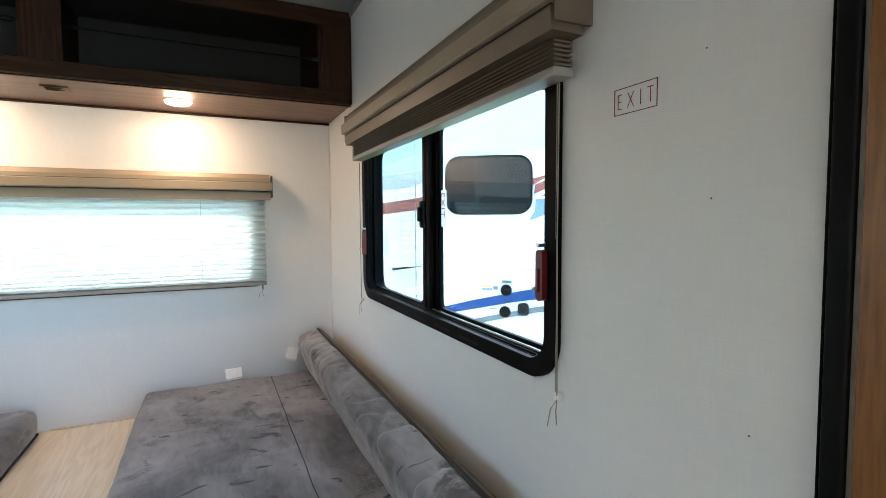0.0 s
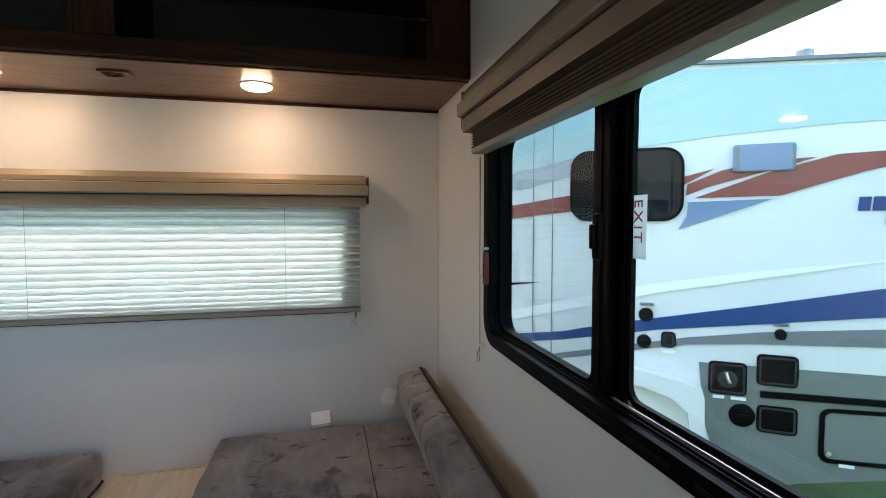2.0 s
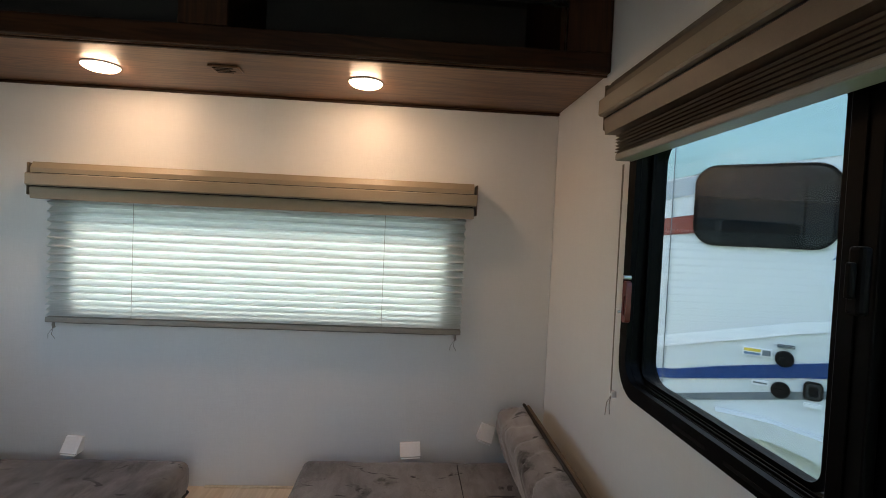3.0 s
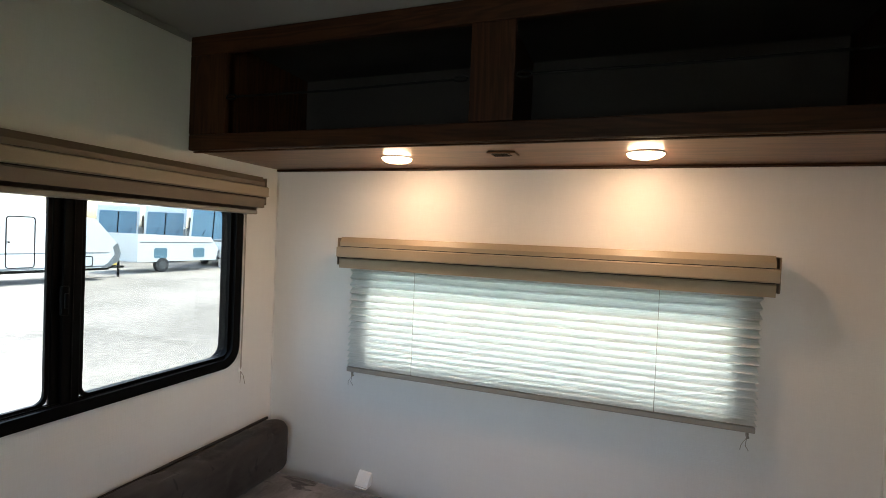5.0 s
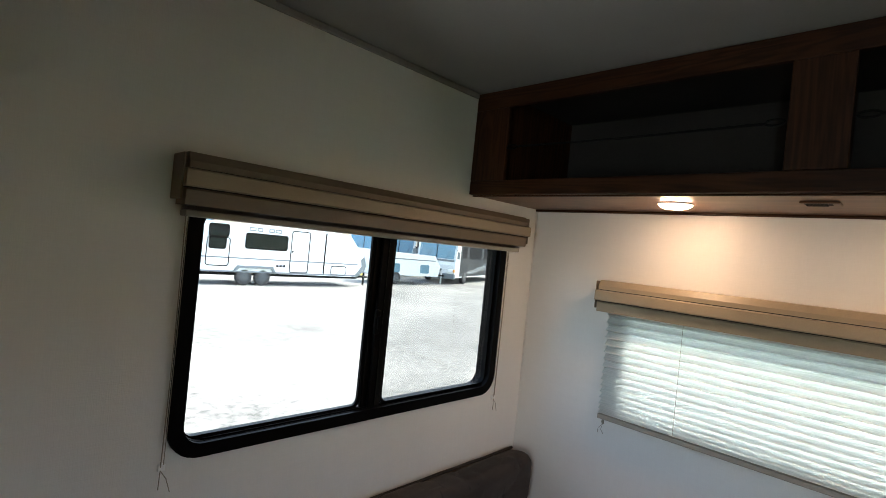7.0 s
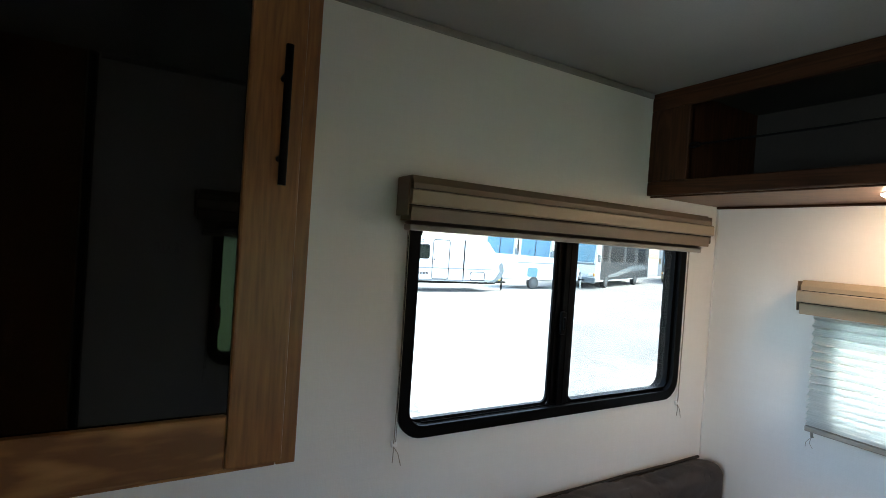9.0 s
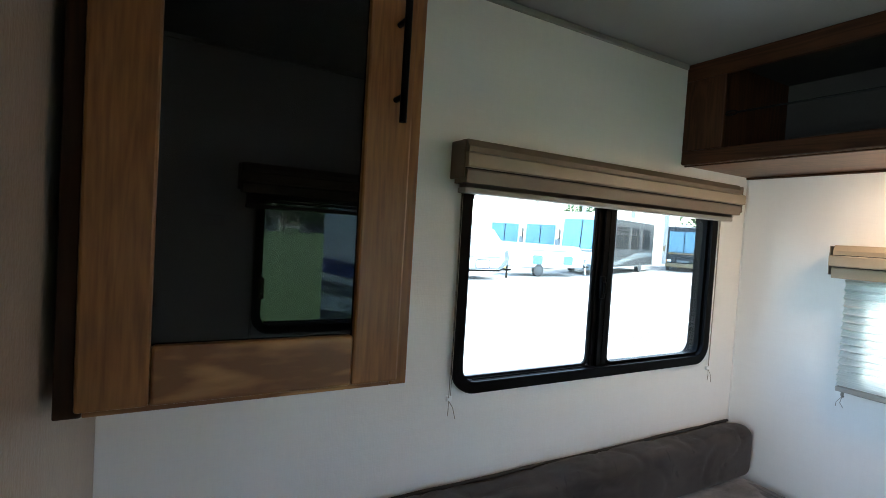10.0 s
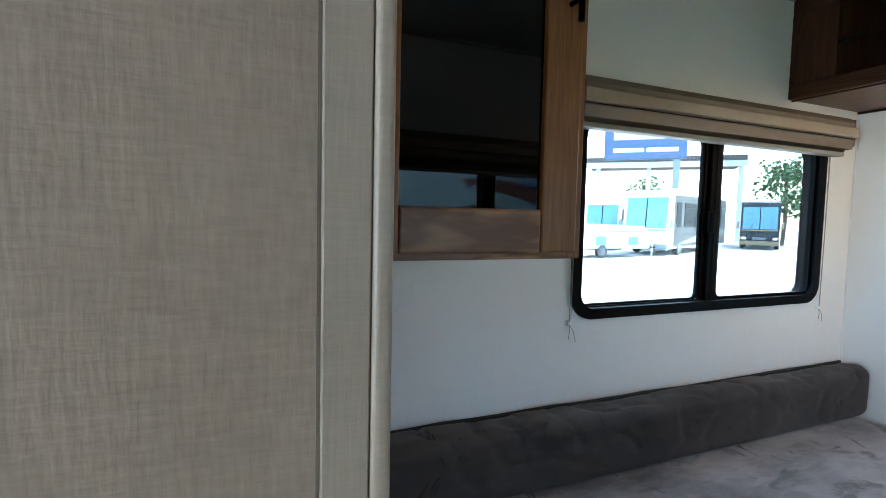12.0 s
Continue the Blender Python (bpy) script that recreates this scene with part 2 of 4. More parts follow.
def prism(poly, d0, d1, put, bm=None):
    """A flat outline pushed from depth d0 to d1; put(a, b, d) gives the place."""
    bm = bm or bmesh.new()
    lo = [bm.verts.new(put(a, b, d0)) for a, b in poly]
    hi = [bm.verts.new(put(a, b, d1)) for a, b in poly]
    bm.faces.new(lo)
    bm.faces.new(hi[::-1])
    for i in range(len(poly)):
        j = (i + 1) % len(poly)
        bm.faces.new((lo[i], hi[i], hi[j], lo[j]))
    return bm


def rounded(a0, a1, b0, b1, r, n=6):
    """The outline of a rectangle with round corners."""
    pts = []
    for ca, cb, s in ((a1 - r, b1 - r, 0), (a0 + r, b1 - r, 90), (a0 + r, b0 + r, 180), (a1 - r, b0 + r, 270)):
        for i in range(n + 1):
            w = radians(s + 90 * i / n)
            pts.append((ca + r * math.cos(w), cb + r * math.sin(w)))
    return pts


def ring(outer, inner, d0, d1, put, bm=None):
    """A frame between two outlines of as many points, from depth d0 to d1."""
    bm = bm or bmesh.new()
    loops = [[bm.verts.new(put(a, b, d)) for a, b in o] for o, d in ((outer, d0), (outer, d1), (inner, d1), (inner, d0))]
    for k in range(4):
        p, q = loops[k], loops[(k + 1) % 4]
        for i in range(len(p)):
            j = (i + 1) % len(p)
            bm.faces.new((p[i], p[j], q[j], q[i]))
    return bm


def tube(points, r, seg=8, bm=None, closed=False):
    """A round cord through points."""
    bm = bm or bmesh.new()
    pts = [Vector(p) for p in points]
    loops = []
    for i, p in enumerate(pts):
        d = (pts[(i + 1) % len(pts)] if closed or i < len(pts) - 1 else p) - (pts[i - 1] if closed or i else p)
        d.normalize()
        side = d.cross(Vector((0, 0, 1)) if abs(d.z) < 0.9 else Vector((1, 0, 0))).normalized()
        up = side.cross(d)
        loops.append([bm.verts.new(p + r * (math.cos(a) * side + math.sin(a) * up)) for a in (2 * math.pi * k / seg for k in range(seg))])
    for i in range(len(loops) - (0 if closed else 1)):
        p, q = loops[i], loops[(i + 1) % len(loops)]
        for k in range(seg):
            bm.faces.new((p[k], p[(k + 1) % seg], q[(k + 1) % seg], q[k]))
    if not closed:
        bm.faces.new(loops[0][::-1])
        bm.faces.new(loops[-1])
    return bm


def lathe(profile, seg, put, bm=None):
    """A turned body: profile of (radius, height); put(x, y, h) gives the place."""
    bm = bm or bmesh.new()
    loops = [[bm.verts.new(put(r * math.cos(2 * math.pi * k / seg), r * math.sin(2 * math.pi * k / seg), h)) for k in range(seg)] for r, h in profile]
    for p, q in zip(loops, loops[1:]):
        for k in range(seg):
            bm.faces.new((p[k], p[(k + 1) % seg], q[(k + 1) % seg], q[k]))
    bm.faces.new(loops[0][::-1])
    bm.faces.new(loops[-1])
    return bm


def obj(name, bm, material, smooth=False):
    me = bpy.data.meshes.new(name)
    bmesh.ops.recalc_face_normals(bm, faces=bm.faces)
    bm.to_mesh(me)
    bm.free()
    me.materials.append(material)
    if smooth:
        me.polygons.foreach_set("use_smooth", [True] * len(me.polygons))
        me.set_sharp_from_angle(angle=radians(40))
    return new(name, me)


def part(name, bm, material, parent, label="", smooth=False):
    """A part, in the coordinates of the topmost thing's own frame."""
    ob = obj(name, bm, material, smooth)
    ob.parent = parent
    if label:
        ob["label"] = label
    return ob


def thing(name, at, label, category, group="", turn=0.0, kind=""):
    """An Empty at a thing's base; its parts are built round that point."""
    ob = new(name)
    ob.matrix_basis = pose(*at, 0, 0, turn)
    ob.empty_display_size = 0.05
    return tagged(ob, label, category, group, kind)


def letters(text, size, m, material, name="letters", stretch=1.0, space=1.25, thin=0.0):
    """Words in the built-in font as a mesh, placed by the matrix m."""
    cu = bpy.data.curves.new(name, "FONT")
    cu.body, cu.size, cu.extrude = text, size, 0.0004
    cu.space_character, cu.offset = space, -thin
    tmp = new(name, cu)
    me = bpy.data.meshes.new_from_object(tmp)
    bpy.data.objects.remove(tmp)
    bpy.data.curves.remove(cu)
    me.transform(m @ Matrix.Diagonal((stretch, 1, 1, 1)))
    me.materials.clear()
    me.materials.append(material)
    return new(name, me)


def on_x(off):
    """put() for outlines in y and z, at a depth along x."""
    return lambda a, b, d: (off + d, a, b)


def on_y(off):
    return lambda a, b, d: (a, off + d, b)


def on_z(off):
    return lambda a, b, d: (a, b, off + d)


# ---- structure ----
W, YB, H, YF, TH = 1.14, 3.0, 2.182, -3.6, 0.05
RW = (0.997, 2.313, 0.912, 1.57)
LW = (1.441, 2.776, 0.918, 1.622)
BW = (-0.672, 0.747, 0.925, 1.37)


def wall(name, axis, at, out, a0, a1, z0, z1, holes, label, finish=None):
    """A wall whose inner face is at `at`, thick outwards, with openings (a0, a1, z0, z1) side by side."""
    bm = bmesh.new()
    pieces, start = [], a0
    for h0, h1, k0, k1 in sorted(holes):
        pieces += [(start, h0, z0, z1), (h0, h1, z0, k0), (h0, h1, k1, z1)]
        start = h1
    pieces.append((start, a1, z0, z1))
    lo, hi = min(at, at + out), max(at, at + out)
    for p0, p1, q0, q1 in pieces:
        if q1 - q0 > 1e-4 and p1 - p0 > 1e-4:
            bm_box(bm, *(((lo, p0, q0), (hi, p1, q1)) if axis == "x" else ((p0, lo, q0), (p1, hi, q1))))
    bmesh.ops.remove_doubles(bm, verts=bm.verts, dist=0.0001)
    return tagged(obj(name, bm, finish or (WALL_X if axis == "x" else WALL_Y)), label, "wall", kind="structure")


def inset(w, d):
    return (w[0] + d, w[1] - d, w[2] + d, w[3] - d)


# The hole from y = -2.83 is the unseen opening added for the fill lamp.
wall("wall_right", "x", W, TH, YF, YB + TH, 0, H, [inset(RW, 0.025), (-2.83, -2.17, 0.3, 2.0)], "cream linen-textured vinyl side wall with an exit window")
wall("wall_left", "x", -W, -TH, YF, YB + TH, 0, H, [inset(LW, 0.025)], "cream linen-textured vinyl side wall with a sliding window")
wall("wall_back", "y", YB, TH, -W, W, 0, H, [BW], "cream linen-textured vinyl end wall behind the shade")
wall("wall_front", "y", YF, -TH, -W - TH, W + TH, 0, H, [], "plain cream vinyl wall closing the room")
OUT = 0.006
wall("siding_right", "x", W + TH + 0.001, OUT, YF, YB + TH, 0.62, H + 0.05, [inset(RW, 0.025), (-2.83, -2.17, 0.62, 2.0)], "white fibreglass siding on the outside of the trailer", GEL)
wall("siding_right", "x", W + TH + 0.001, OUT, YF, YB + TH, -0.35, 0.615, [(-2.83, -2.17, 0.3, 0.615)], "grey lower siding on the outside of the trailer", GREYP)
wall("siding_left", "x", -W - TH - 0.001, -OUT, YF, YB + TH, -0.35, H + 0.05, [inset(LW, 0.025)], "white fibreglass siding on the outside of the trailer", GEL)
# Unseen panels, added to darken what the motorhome's window reflects.
for y0, y1, z0, z1, m in ((2.42, 3.03, 0.64, 2.2, GREYP), (0.90, 0.93, 0.63, 2.2, BLACK), (0.30, 0.34, 0.63, 2.2, BLACK), (-0.6, 0.2, 1.2, 1.8, DARKG)):
    tagged(obj("reflection_panel", box((W + TH + 0.0075, y0, z0), (W + TH + 0.012, y1, z1)), m), "unseen dark panel added on the outer siding to darken reflections", "panel", kind="structure")
tagged(obj("floor", box((-W - TH, YF - TH, -0.06), (W + TH, YB + TH, 0)), FLOOR), "brown wood-look vinyl plank floor", "floor", kind="structure")
tagged(obj("ceiling", box((-W - TH, YF - TH, H), (W + TH, YB + TH, H + 0.06)), CEIL), "grey-white smooth ceiling panel", "ceiling", kind="structure")

# closet block with its woven face, edge strip and bead
px, py = -0.217, 0.525
part_wall = tagged(obj("wall_partition", box((-W, YF, 0), (px - 0.004, py - 0.004, H)), WOVEN), "beige woven-look vinyl partition wall", "wall", kind="structure")
strip = tagged(obj("trim", box((px - 0.006, py - 0.060, 0.002), (px, py - 0.0165, H - 0.002), 0.002, 2), TRIM), "beige vinyl strip along the partition's edge", "trim", kind="structure")
bead = tagged(obj("trim", prism(rounded(px - 0.02, px + 0.005, py - 0.0155, py + 0.003, 0.006, 4), 0.002, H - 0.002, on_z(0)), TRIM, True), "rounded beige vinyl corner bead", "trim", kind="structure")
tagged(obj("trim", box((px - 0.006, py - 0.0635, 0.002), (px - 0.0028, py - 0.0605, H - 0.002)), BACKING), "dark joint beside the partition strip", "trim", kind="structure")
# coves and corner beads
for s in (-1, 1):
    lo, hi = sorted((s * W, s * (W - 0.012)))
    tagged(obj("trim", box((lo, 0.53 if s < 0 else 0.56, H - 0.022), (hi, 2.494, H - 0.001), 0.003, 2), GREY_TRIM), "grey cove strip under the ceiling edge", "trim", kind="structure")
    lo, hi = sorted((s * W, s * (W - 0.006)))
    tagged(obj("trim", box((lo, YB - 0.006, 0.02), (hi, YB - 0.0005, 1.768), 0.002, 2), WALL_Y), "thin cream vinyl corner bead", "trim", kind="structure")

# black seal and wooden jamb beside the aisle
seal = thing("door_seal", (W, 0.533, 0), "upright black rubber bulb seal on the cream wall", "seal")
part("bulb", prism(rounded(-0.013, -0.0005, -0.012, 0.012, 0.006, 4), 0.002, H - 0.004, on_z(0)), RUBBER, seal, smooth=True)
part("flange", box((-0.005, 0.0125, 0.002), (-0.0005, 0.018, H - 0.004), 0.002, 2), BLACK, seal)
jamb = thing("tall_cabinet", (W, 0.12, 0), "tall brown oak pantry cabinet beside the seal", "cabinet")
part("side_panel", box((-0.012, -0.385, 0.001), (-0.001, 0.394, H - 0.003), 0.002, 2), OAK_V, jamb)
part("stile", box((-0.03, -0.02, 0.001), (-0.0125, 0.05, H - 0.003), 0.003, 2), OAK_V, jamb)

# ---- windows ----


def side_window(name, w, s, mull, deep, label):
    """A black-framed sliding window in the wall x = s * W. mull: the upright's two edges."""
    y0, z0 = (w[0] + w[1]) / 2, w[2]
    win = thing(name, (s * W, y0, z0), label, "window", kind="structure")
    a0, a1, b1 = w[0] - y0, w[1] - y0, w[3] - z0
    fl = 0.037
    put = lambda a, b, d: (s * d, a, b)
    out = rounded(a0, a1, 0, b1, 0.085, 8)
    part("flange", ring(out, rounded(a0 + fl, a1 - fl, fl, b1 - fl, 0.055, 8), -0.013, 0.001, put), BLACK, win, smooth=True)
    part("reveal", ring(rounded(a0 + 0.026, a1 - 0.026, 0.026, b1 - 0.026, 0.065, 8), rounded(a0 + fl + 0.001, a1 - fl - 0.001, fl + 0.001, b1 - fl - 0.001, 0.054, 8), 0.0015, TH + 0.006, put), BLACK, win, smooth=True)
    part("outer_flange", ring(out, rounded(a0 + fl, a1 - fl, fl, b1 - fl, 0.055, 8), TH + 0.0075, TH + 0.016, put), BLACK, win)
    m0, m1 = mull[0] - y0, mull[1] - y0
    c = (m0 + m1) / 2
    inner = deep - (0.018 if s > 0 else 0.012)
    part("mullion", box((min(s * (deep - 0.009), s * (deep + 0.006)), m0, fl), (max(s * (deep - 0.009), s * (deep + 0.006)), m1 - 0.012, b1 - fl), 0.003, 2), BLACK, win)
    part("sash_stile", box((min(s * (inner - 0.010), s * (inner + 0.008)), m0 + 0.022, fl), (max(s * (inner - 0.010), s * (inner + 0.008)), m1, b1 - fl), 0.003, 2), BLACK, win)
    part("sash_rib", box((min(s * (inner - 0.013), s * (inner - 0.0105)), c + 0.008, fl + 0.004), (max(s * (inner - 0.013), s * (inner - 0.0105)), c + 0.013, b1 - fl - 0.004), 0.001), BLACK, win)
    lip = 0.012
    for p0, p1, dg in ((a0 + fl, m0, deep), (m1, a1 - fl, inner)):
        part("gasket", ring(rounded(p0 + 0.001, p1 - 0.001, fl + 0.002, b1 - fl - 0.002, 0.03, 6), rounded(p0 + lip, p1 - lip, fl + lip, b1 - fl - lip, 0.026, 6), dg - 0.004, dg + 0.006, put), BLACK, win, smooth=True)
        g = part("pane", prism(rounded(p0 + 0.003, p1 - 0.003, fl + 0.004, b1 - fl - 0.004, 0.03, 6), dg, dg + 0.003, put), (TINTED if s > 0 else SMOKED) if p0 == m1 else GLASS, win)
        g.visible_shadow = False
    # track lines along the sill, and weep slots
    for k in range(3):
        d = 0.006 + 0.011 * k
        part("track", box((min(s * d, s * (d + 0.003)), a0 + 0.09, fl + 0.0005), (max(s * d, s * (d + 0.003)), a1 - 0.09, fl + 0.006), 0.0008), STEEL if k == 2 else BLACK, win)
    lz = 0.30
    latch = part("latch", box((min(s * 0.004, s * -0.012), m0 + 0.012, lz), (max(s * 0.004, s * -0.012), m0 + 0.034, lz + 0.085), 0.005, 2), BLACK, win)
    part("finger_pull", box((min(s * -0.0125, s * -0.022), m0 + 0.016, lz + 0.02), (max(s * -0.0125, s * -0.022), m0 + 0.026, lz + 0.065), 0.003, 2), BLACK, latch)
    return win


win_r = side_window("window_1", RW, 1, (1.648, 1.724), 0.046, "black-framed exit window with a sliding pane")
win_l = side_window("window_2", LW, -1, (2.064, 2.138), 0.022, "black-framed sliding window onto the gravel lot")
yc = (RW[0] + RW[1]) / 2
for k in range(5):
    part("weep_slot", box((-0.0145, -0.36 + 0.16 * k, 0.012), (-0.0132, -0.25 + 0.16 * k, 0.019), 0.0005), RUBBER, win_r)
for y, z in ((1.034, 1.131), (2.272, 1.147)):
    h = part("release_lever", ring(rounded(y - yc - 0.011, y - yc + 0.011, z - RW[2] - 0.056, z - RW[2] + 0.046, 0.010, 4), rounded(y - yc - 0.004, y - yc + 0.004, z - RW[2] - 0.038, z - RW[2] + 0.01, 0.004, 4), -0.026, -0.0135, lambda a, b, d: (d, a, b)), RED, win_r, "red plastic emergency release lever", True)
    part("pin", tube([(-0.03, y - yc, z - RW[2] + 0.055), (-0.012, y - yc, z - RW[2] + 0.055)], 0.005), STEEL, h)
    part("screw", tube([(-0.04, y - yc, z - RW[2] - 0.03), (-0.034, y - yc, z - RW[2] - 0.03)], 0.004), STEEL, h)
# sticker on the pane beside the upright
st = thing("exit_sticker", (W + 0.0455, 1.620, 1.216), "white sticker with red EXIT lettering on the pane", "sticker")
part("backing", box((-0.0006, -0.0215, 0), (-0.0001, 0.0215, 0.112), 0.0), STICKER, st)
t = letters("EXIT", 0.033, Matrix(((0, 0, -1, -0.0012), (0, -1, 0, 0.0125), (-1, 0, 0, 0.105), (0, 0, 0, 1))) , INK_B, stretch=0.95)
t.parent = st
# rear window, seen only through the shade
win_b = thing("window_3", ((BW[0] + BW[1]) / 2, YB, BW[2]), "wide rear window behind a lowered pleated shade", "window", kind="structure")
hw, hh = (BW[1] - BW[0]) / 2, BW[3] - BW[2]
part("window_frame", ring(rounded(-hw + 0.001, hw - 0.001, 0.001, hh - 0.001, 0.03), rounded(-hw + 0.03, hw - 0.03, 0.03, hh - 0.03, 0.03), 0.004, TH - 0.004, on_y(0)), BLACK, win_b)
part("inner_flange", ring(rounded(-hw - 0.03, hw + 0.03, -0.03, hh + 0.012, 0.04), rounded(-hw + 0.004, hw - 0.004, 0.004, hh - 0.004, 0.03), -0.009, -0.0005, on_y(0)), BLACK, win_b)
g = part("pane", prism(rounded(-hw + 0.02, hw - 0.02, 0.02, hh - 0.02, 0.03), 0.04, 0.043, on_y(0)), GLASS, win_b)
g.visible_shadow = False

# ---- valances and shades ----


def valance(at, length, turn, label):
    """A stepped valance, built along x with its back at y = 0 and facing -y."""
    v = thing("valance", at, label, "valance", "window valances", turn)
    e = length / 2
    t0 = 0.129
    # Top and bottom bands are darker on the side walls than on the end wall.
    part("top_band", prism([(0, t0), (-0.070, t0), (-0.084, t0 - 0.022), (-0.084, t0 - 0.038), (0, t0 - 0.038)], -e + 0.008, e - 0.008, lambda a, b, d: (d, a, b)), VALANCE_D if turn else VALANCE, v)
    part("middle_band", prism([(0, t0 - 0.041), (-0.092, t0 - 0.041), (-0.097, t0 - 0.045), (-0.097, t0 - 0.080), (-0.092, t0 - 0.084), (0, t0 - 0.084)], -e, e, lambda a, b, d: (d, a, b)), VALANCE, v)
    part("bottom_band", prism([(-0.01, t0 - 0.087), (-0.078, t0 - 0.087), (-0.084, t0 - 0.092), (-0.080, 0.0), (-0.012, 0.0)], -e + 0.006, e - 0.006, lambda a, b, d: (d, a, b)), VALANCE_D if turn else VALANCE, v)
    # Dark strips set in the gaps between bands, standing in for shadow there.
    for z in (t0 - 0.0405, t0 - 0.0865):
        part("shadow_strip", box((-e + 0.01, -0.0795, z - 0.0012), (e - 0.01, -0.02, z + 0.0022)), PIPING_SHADOW, v)
    for s in (-1, 1):
        lo, hi = sorted((s * (e + 0.0005), s * (e + 0.006)))
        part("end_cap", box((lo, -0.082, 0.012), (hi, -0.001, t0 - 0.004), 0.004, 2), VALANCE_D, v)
    return v


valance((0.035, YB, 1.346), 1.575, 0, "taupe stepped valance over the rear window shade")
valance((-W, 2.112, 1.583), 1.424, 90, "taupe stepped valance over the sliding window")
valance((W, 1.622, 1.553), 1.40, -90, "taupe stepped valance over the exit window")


def shade(at, length, z1, pleats, turn, label, sag=0.0):
    """A pleated shade from its bottom rail (z = 0) up to z1, along x, facing -y."""
    sh = thing("pleated_shade", at, label, "blind", "window shades", turn)
    e = length / 2
    bm = bmesh.new()
    cols = 40
    grid = []
    rnd = random.Random(3)
    for i in range(2 * pleats + 1):
        f = i / (2 * pleats)
        z = 0.022 + (z1 - 0.022) * f ** 1.2 - (0.004 if i % 2 else 0.0)
        d = (-0.046 if i % 2 else -0.010)
        j = rnd.uniform(-0.0008, 0.0008)
        grid.append([bm.verts.new((-e + length * c / cols + (0.002 if i % 2 else -0.002), d + 0.0006 * noise.noise((c * 0.4, i * 0.7, 0)), z + j + 0.0006 * noise.noise((c * 0.25, i * 0.5, 4)) - sag * math.sin(math.pi * c / cols))) for c in range(cols + 1)])
    for p, q in zip(grid, grid[1:]):
        for c in range(cols):
            bm.faces.new((p[c], p[c + 1], q[c + 1], q[c]))
    part("pleated_fabric", bm, SHADE, sh)
    part("bottom_rail", box((-e, -0.044, 0.0), (e, -0.010, 0.020), 0.004, 2), RAIL, sh)
    for s in (-0.6, 0.6):
        part("lift_cord", tube([(s * e, -0.046, 0.02), (s * e, -0.046, z1)], 0.0008, 5), CORD, sh)
    for s in (-1, 1):
        x = s * (e - 0.02)
        k = part("cord_knot", tube([(x, -0.026, 0.0), (x, -0.027, -0.014), (x + 0.003, -0.026, -0.022)], 0.005, 6), CORD, sh)
        for a in (-1, 1):
            part("cord_end", tube([(x, -0.026, -0.02), (x + a * 0.006 - 0.01, -0.03, -0.045), (x + a * 0.012 - 0.006, -0.027, -0.062)], 0.0011, 5), CORD, k)
    return sh


shade((0.038, YB, 0.903), 1.508, 0.452, 16, 0, "lowered grey-white pleated shade lit from behind")


def stack(at, length, turn, high, label):
    """A raised pleated shade: a bundle of folds over a deep bottom rail, with a cord at each end."""
    sh = thing("raised_shade", at, label, "blind", "window shades", turn)
    e = length / 2
    part("bottom_rail", box((-e, -0.058, 0.0), (e, -0.012, 0.017), 0.004, 2), RAIL, sh)
    n = 6
    step = (high - 0.018) / n
    for i in range(n):
        z = 0.018 + step * i
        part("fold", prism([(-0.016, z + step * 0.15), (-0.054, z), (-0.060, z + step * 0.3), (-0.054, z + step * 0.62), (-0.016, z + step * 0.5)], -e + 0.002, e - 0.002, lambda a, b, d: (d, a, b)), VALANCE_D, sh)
    return sh


stack((W, 1.625, 1.487), 1.35, -90, 0.066, "raised taupe pleated shade folded under its valance")
stack((-W, 2.112, 1.555), 1.39, 90, 0.027, "raised taupe pleated shade hidden under its valance")


def draw_cord(x, y, z0, z1, s):
    c = thing("shade_cord", (x, y, z0), "thin taupe shade cord with a knotted end on a wall clip", "cord", "shade cords")
    part("cord", tube([(0, 0, 0.0), (0.0, 0.003, (z1 - z0) / 2), (0, 0, z1 - z0)], 0.0014, 6), CORD, c)
    part("cord", tube([(0.002 * s, 0.007, 0.0), (0.002 * s, 0.009, (z1 - z0) / 2), (0, 0.006, z1 - z0)], 0.0011, 6), CORD, c)
    part("wall_clip", box((min(0, s * 0.012), -0.006, -0.012), (max(0, s * 0.012), 0.012, 0.006), 0.003, 2), WHITE, c)
    for k in (-1, 1):
        part("cord_end", tube([(0, 0, -0.008), (-0.004 * s, 0.008 * k + 0.006, -0.03), (-0.002 * s, 0.014 * k + 0.012, -0.062 - 0.006 * k)], 0.0012, 5), CORD, c)


draw_cord(W - 0.014, 0.990, 0.898, 1.487, 1)
draw_cord(W - 0.014, 2.345, 0.893, 1.487, 1)
draw_cord(-W + 0.014, 1.432, 0.914, 1.555, -1)
draw_cord(-W + 0.014, 2.784, 0.898, 1.555, -1)

# ---- overhead cabinet ----
OY, OZ0, OZ1 = 2.499, 1.77, H - 0.002
oc = thing("overhead_cabinet", (0, OY, OZ0), "dark walnut open overhead cabinet with two bays and bungee cords", "cabinet")
oh, od, ow = OZ1 - OZ0, YB - OY - 0.001, W - 0.001
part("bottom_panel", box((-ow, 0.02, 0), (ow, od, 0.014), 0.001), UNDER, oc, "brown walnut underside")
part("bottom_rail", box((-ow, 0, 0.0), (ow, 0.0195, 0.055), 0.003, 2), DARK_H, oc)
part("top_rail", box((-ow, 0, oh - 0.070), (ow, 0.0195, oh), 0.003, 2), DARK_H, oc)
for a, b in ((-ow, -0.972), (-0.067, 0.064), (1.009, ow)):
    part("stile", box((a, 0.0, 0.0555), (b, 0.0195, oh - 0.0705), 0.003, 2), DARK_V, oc)
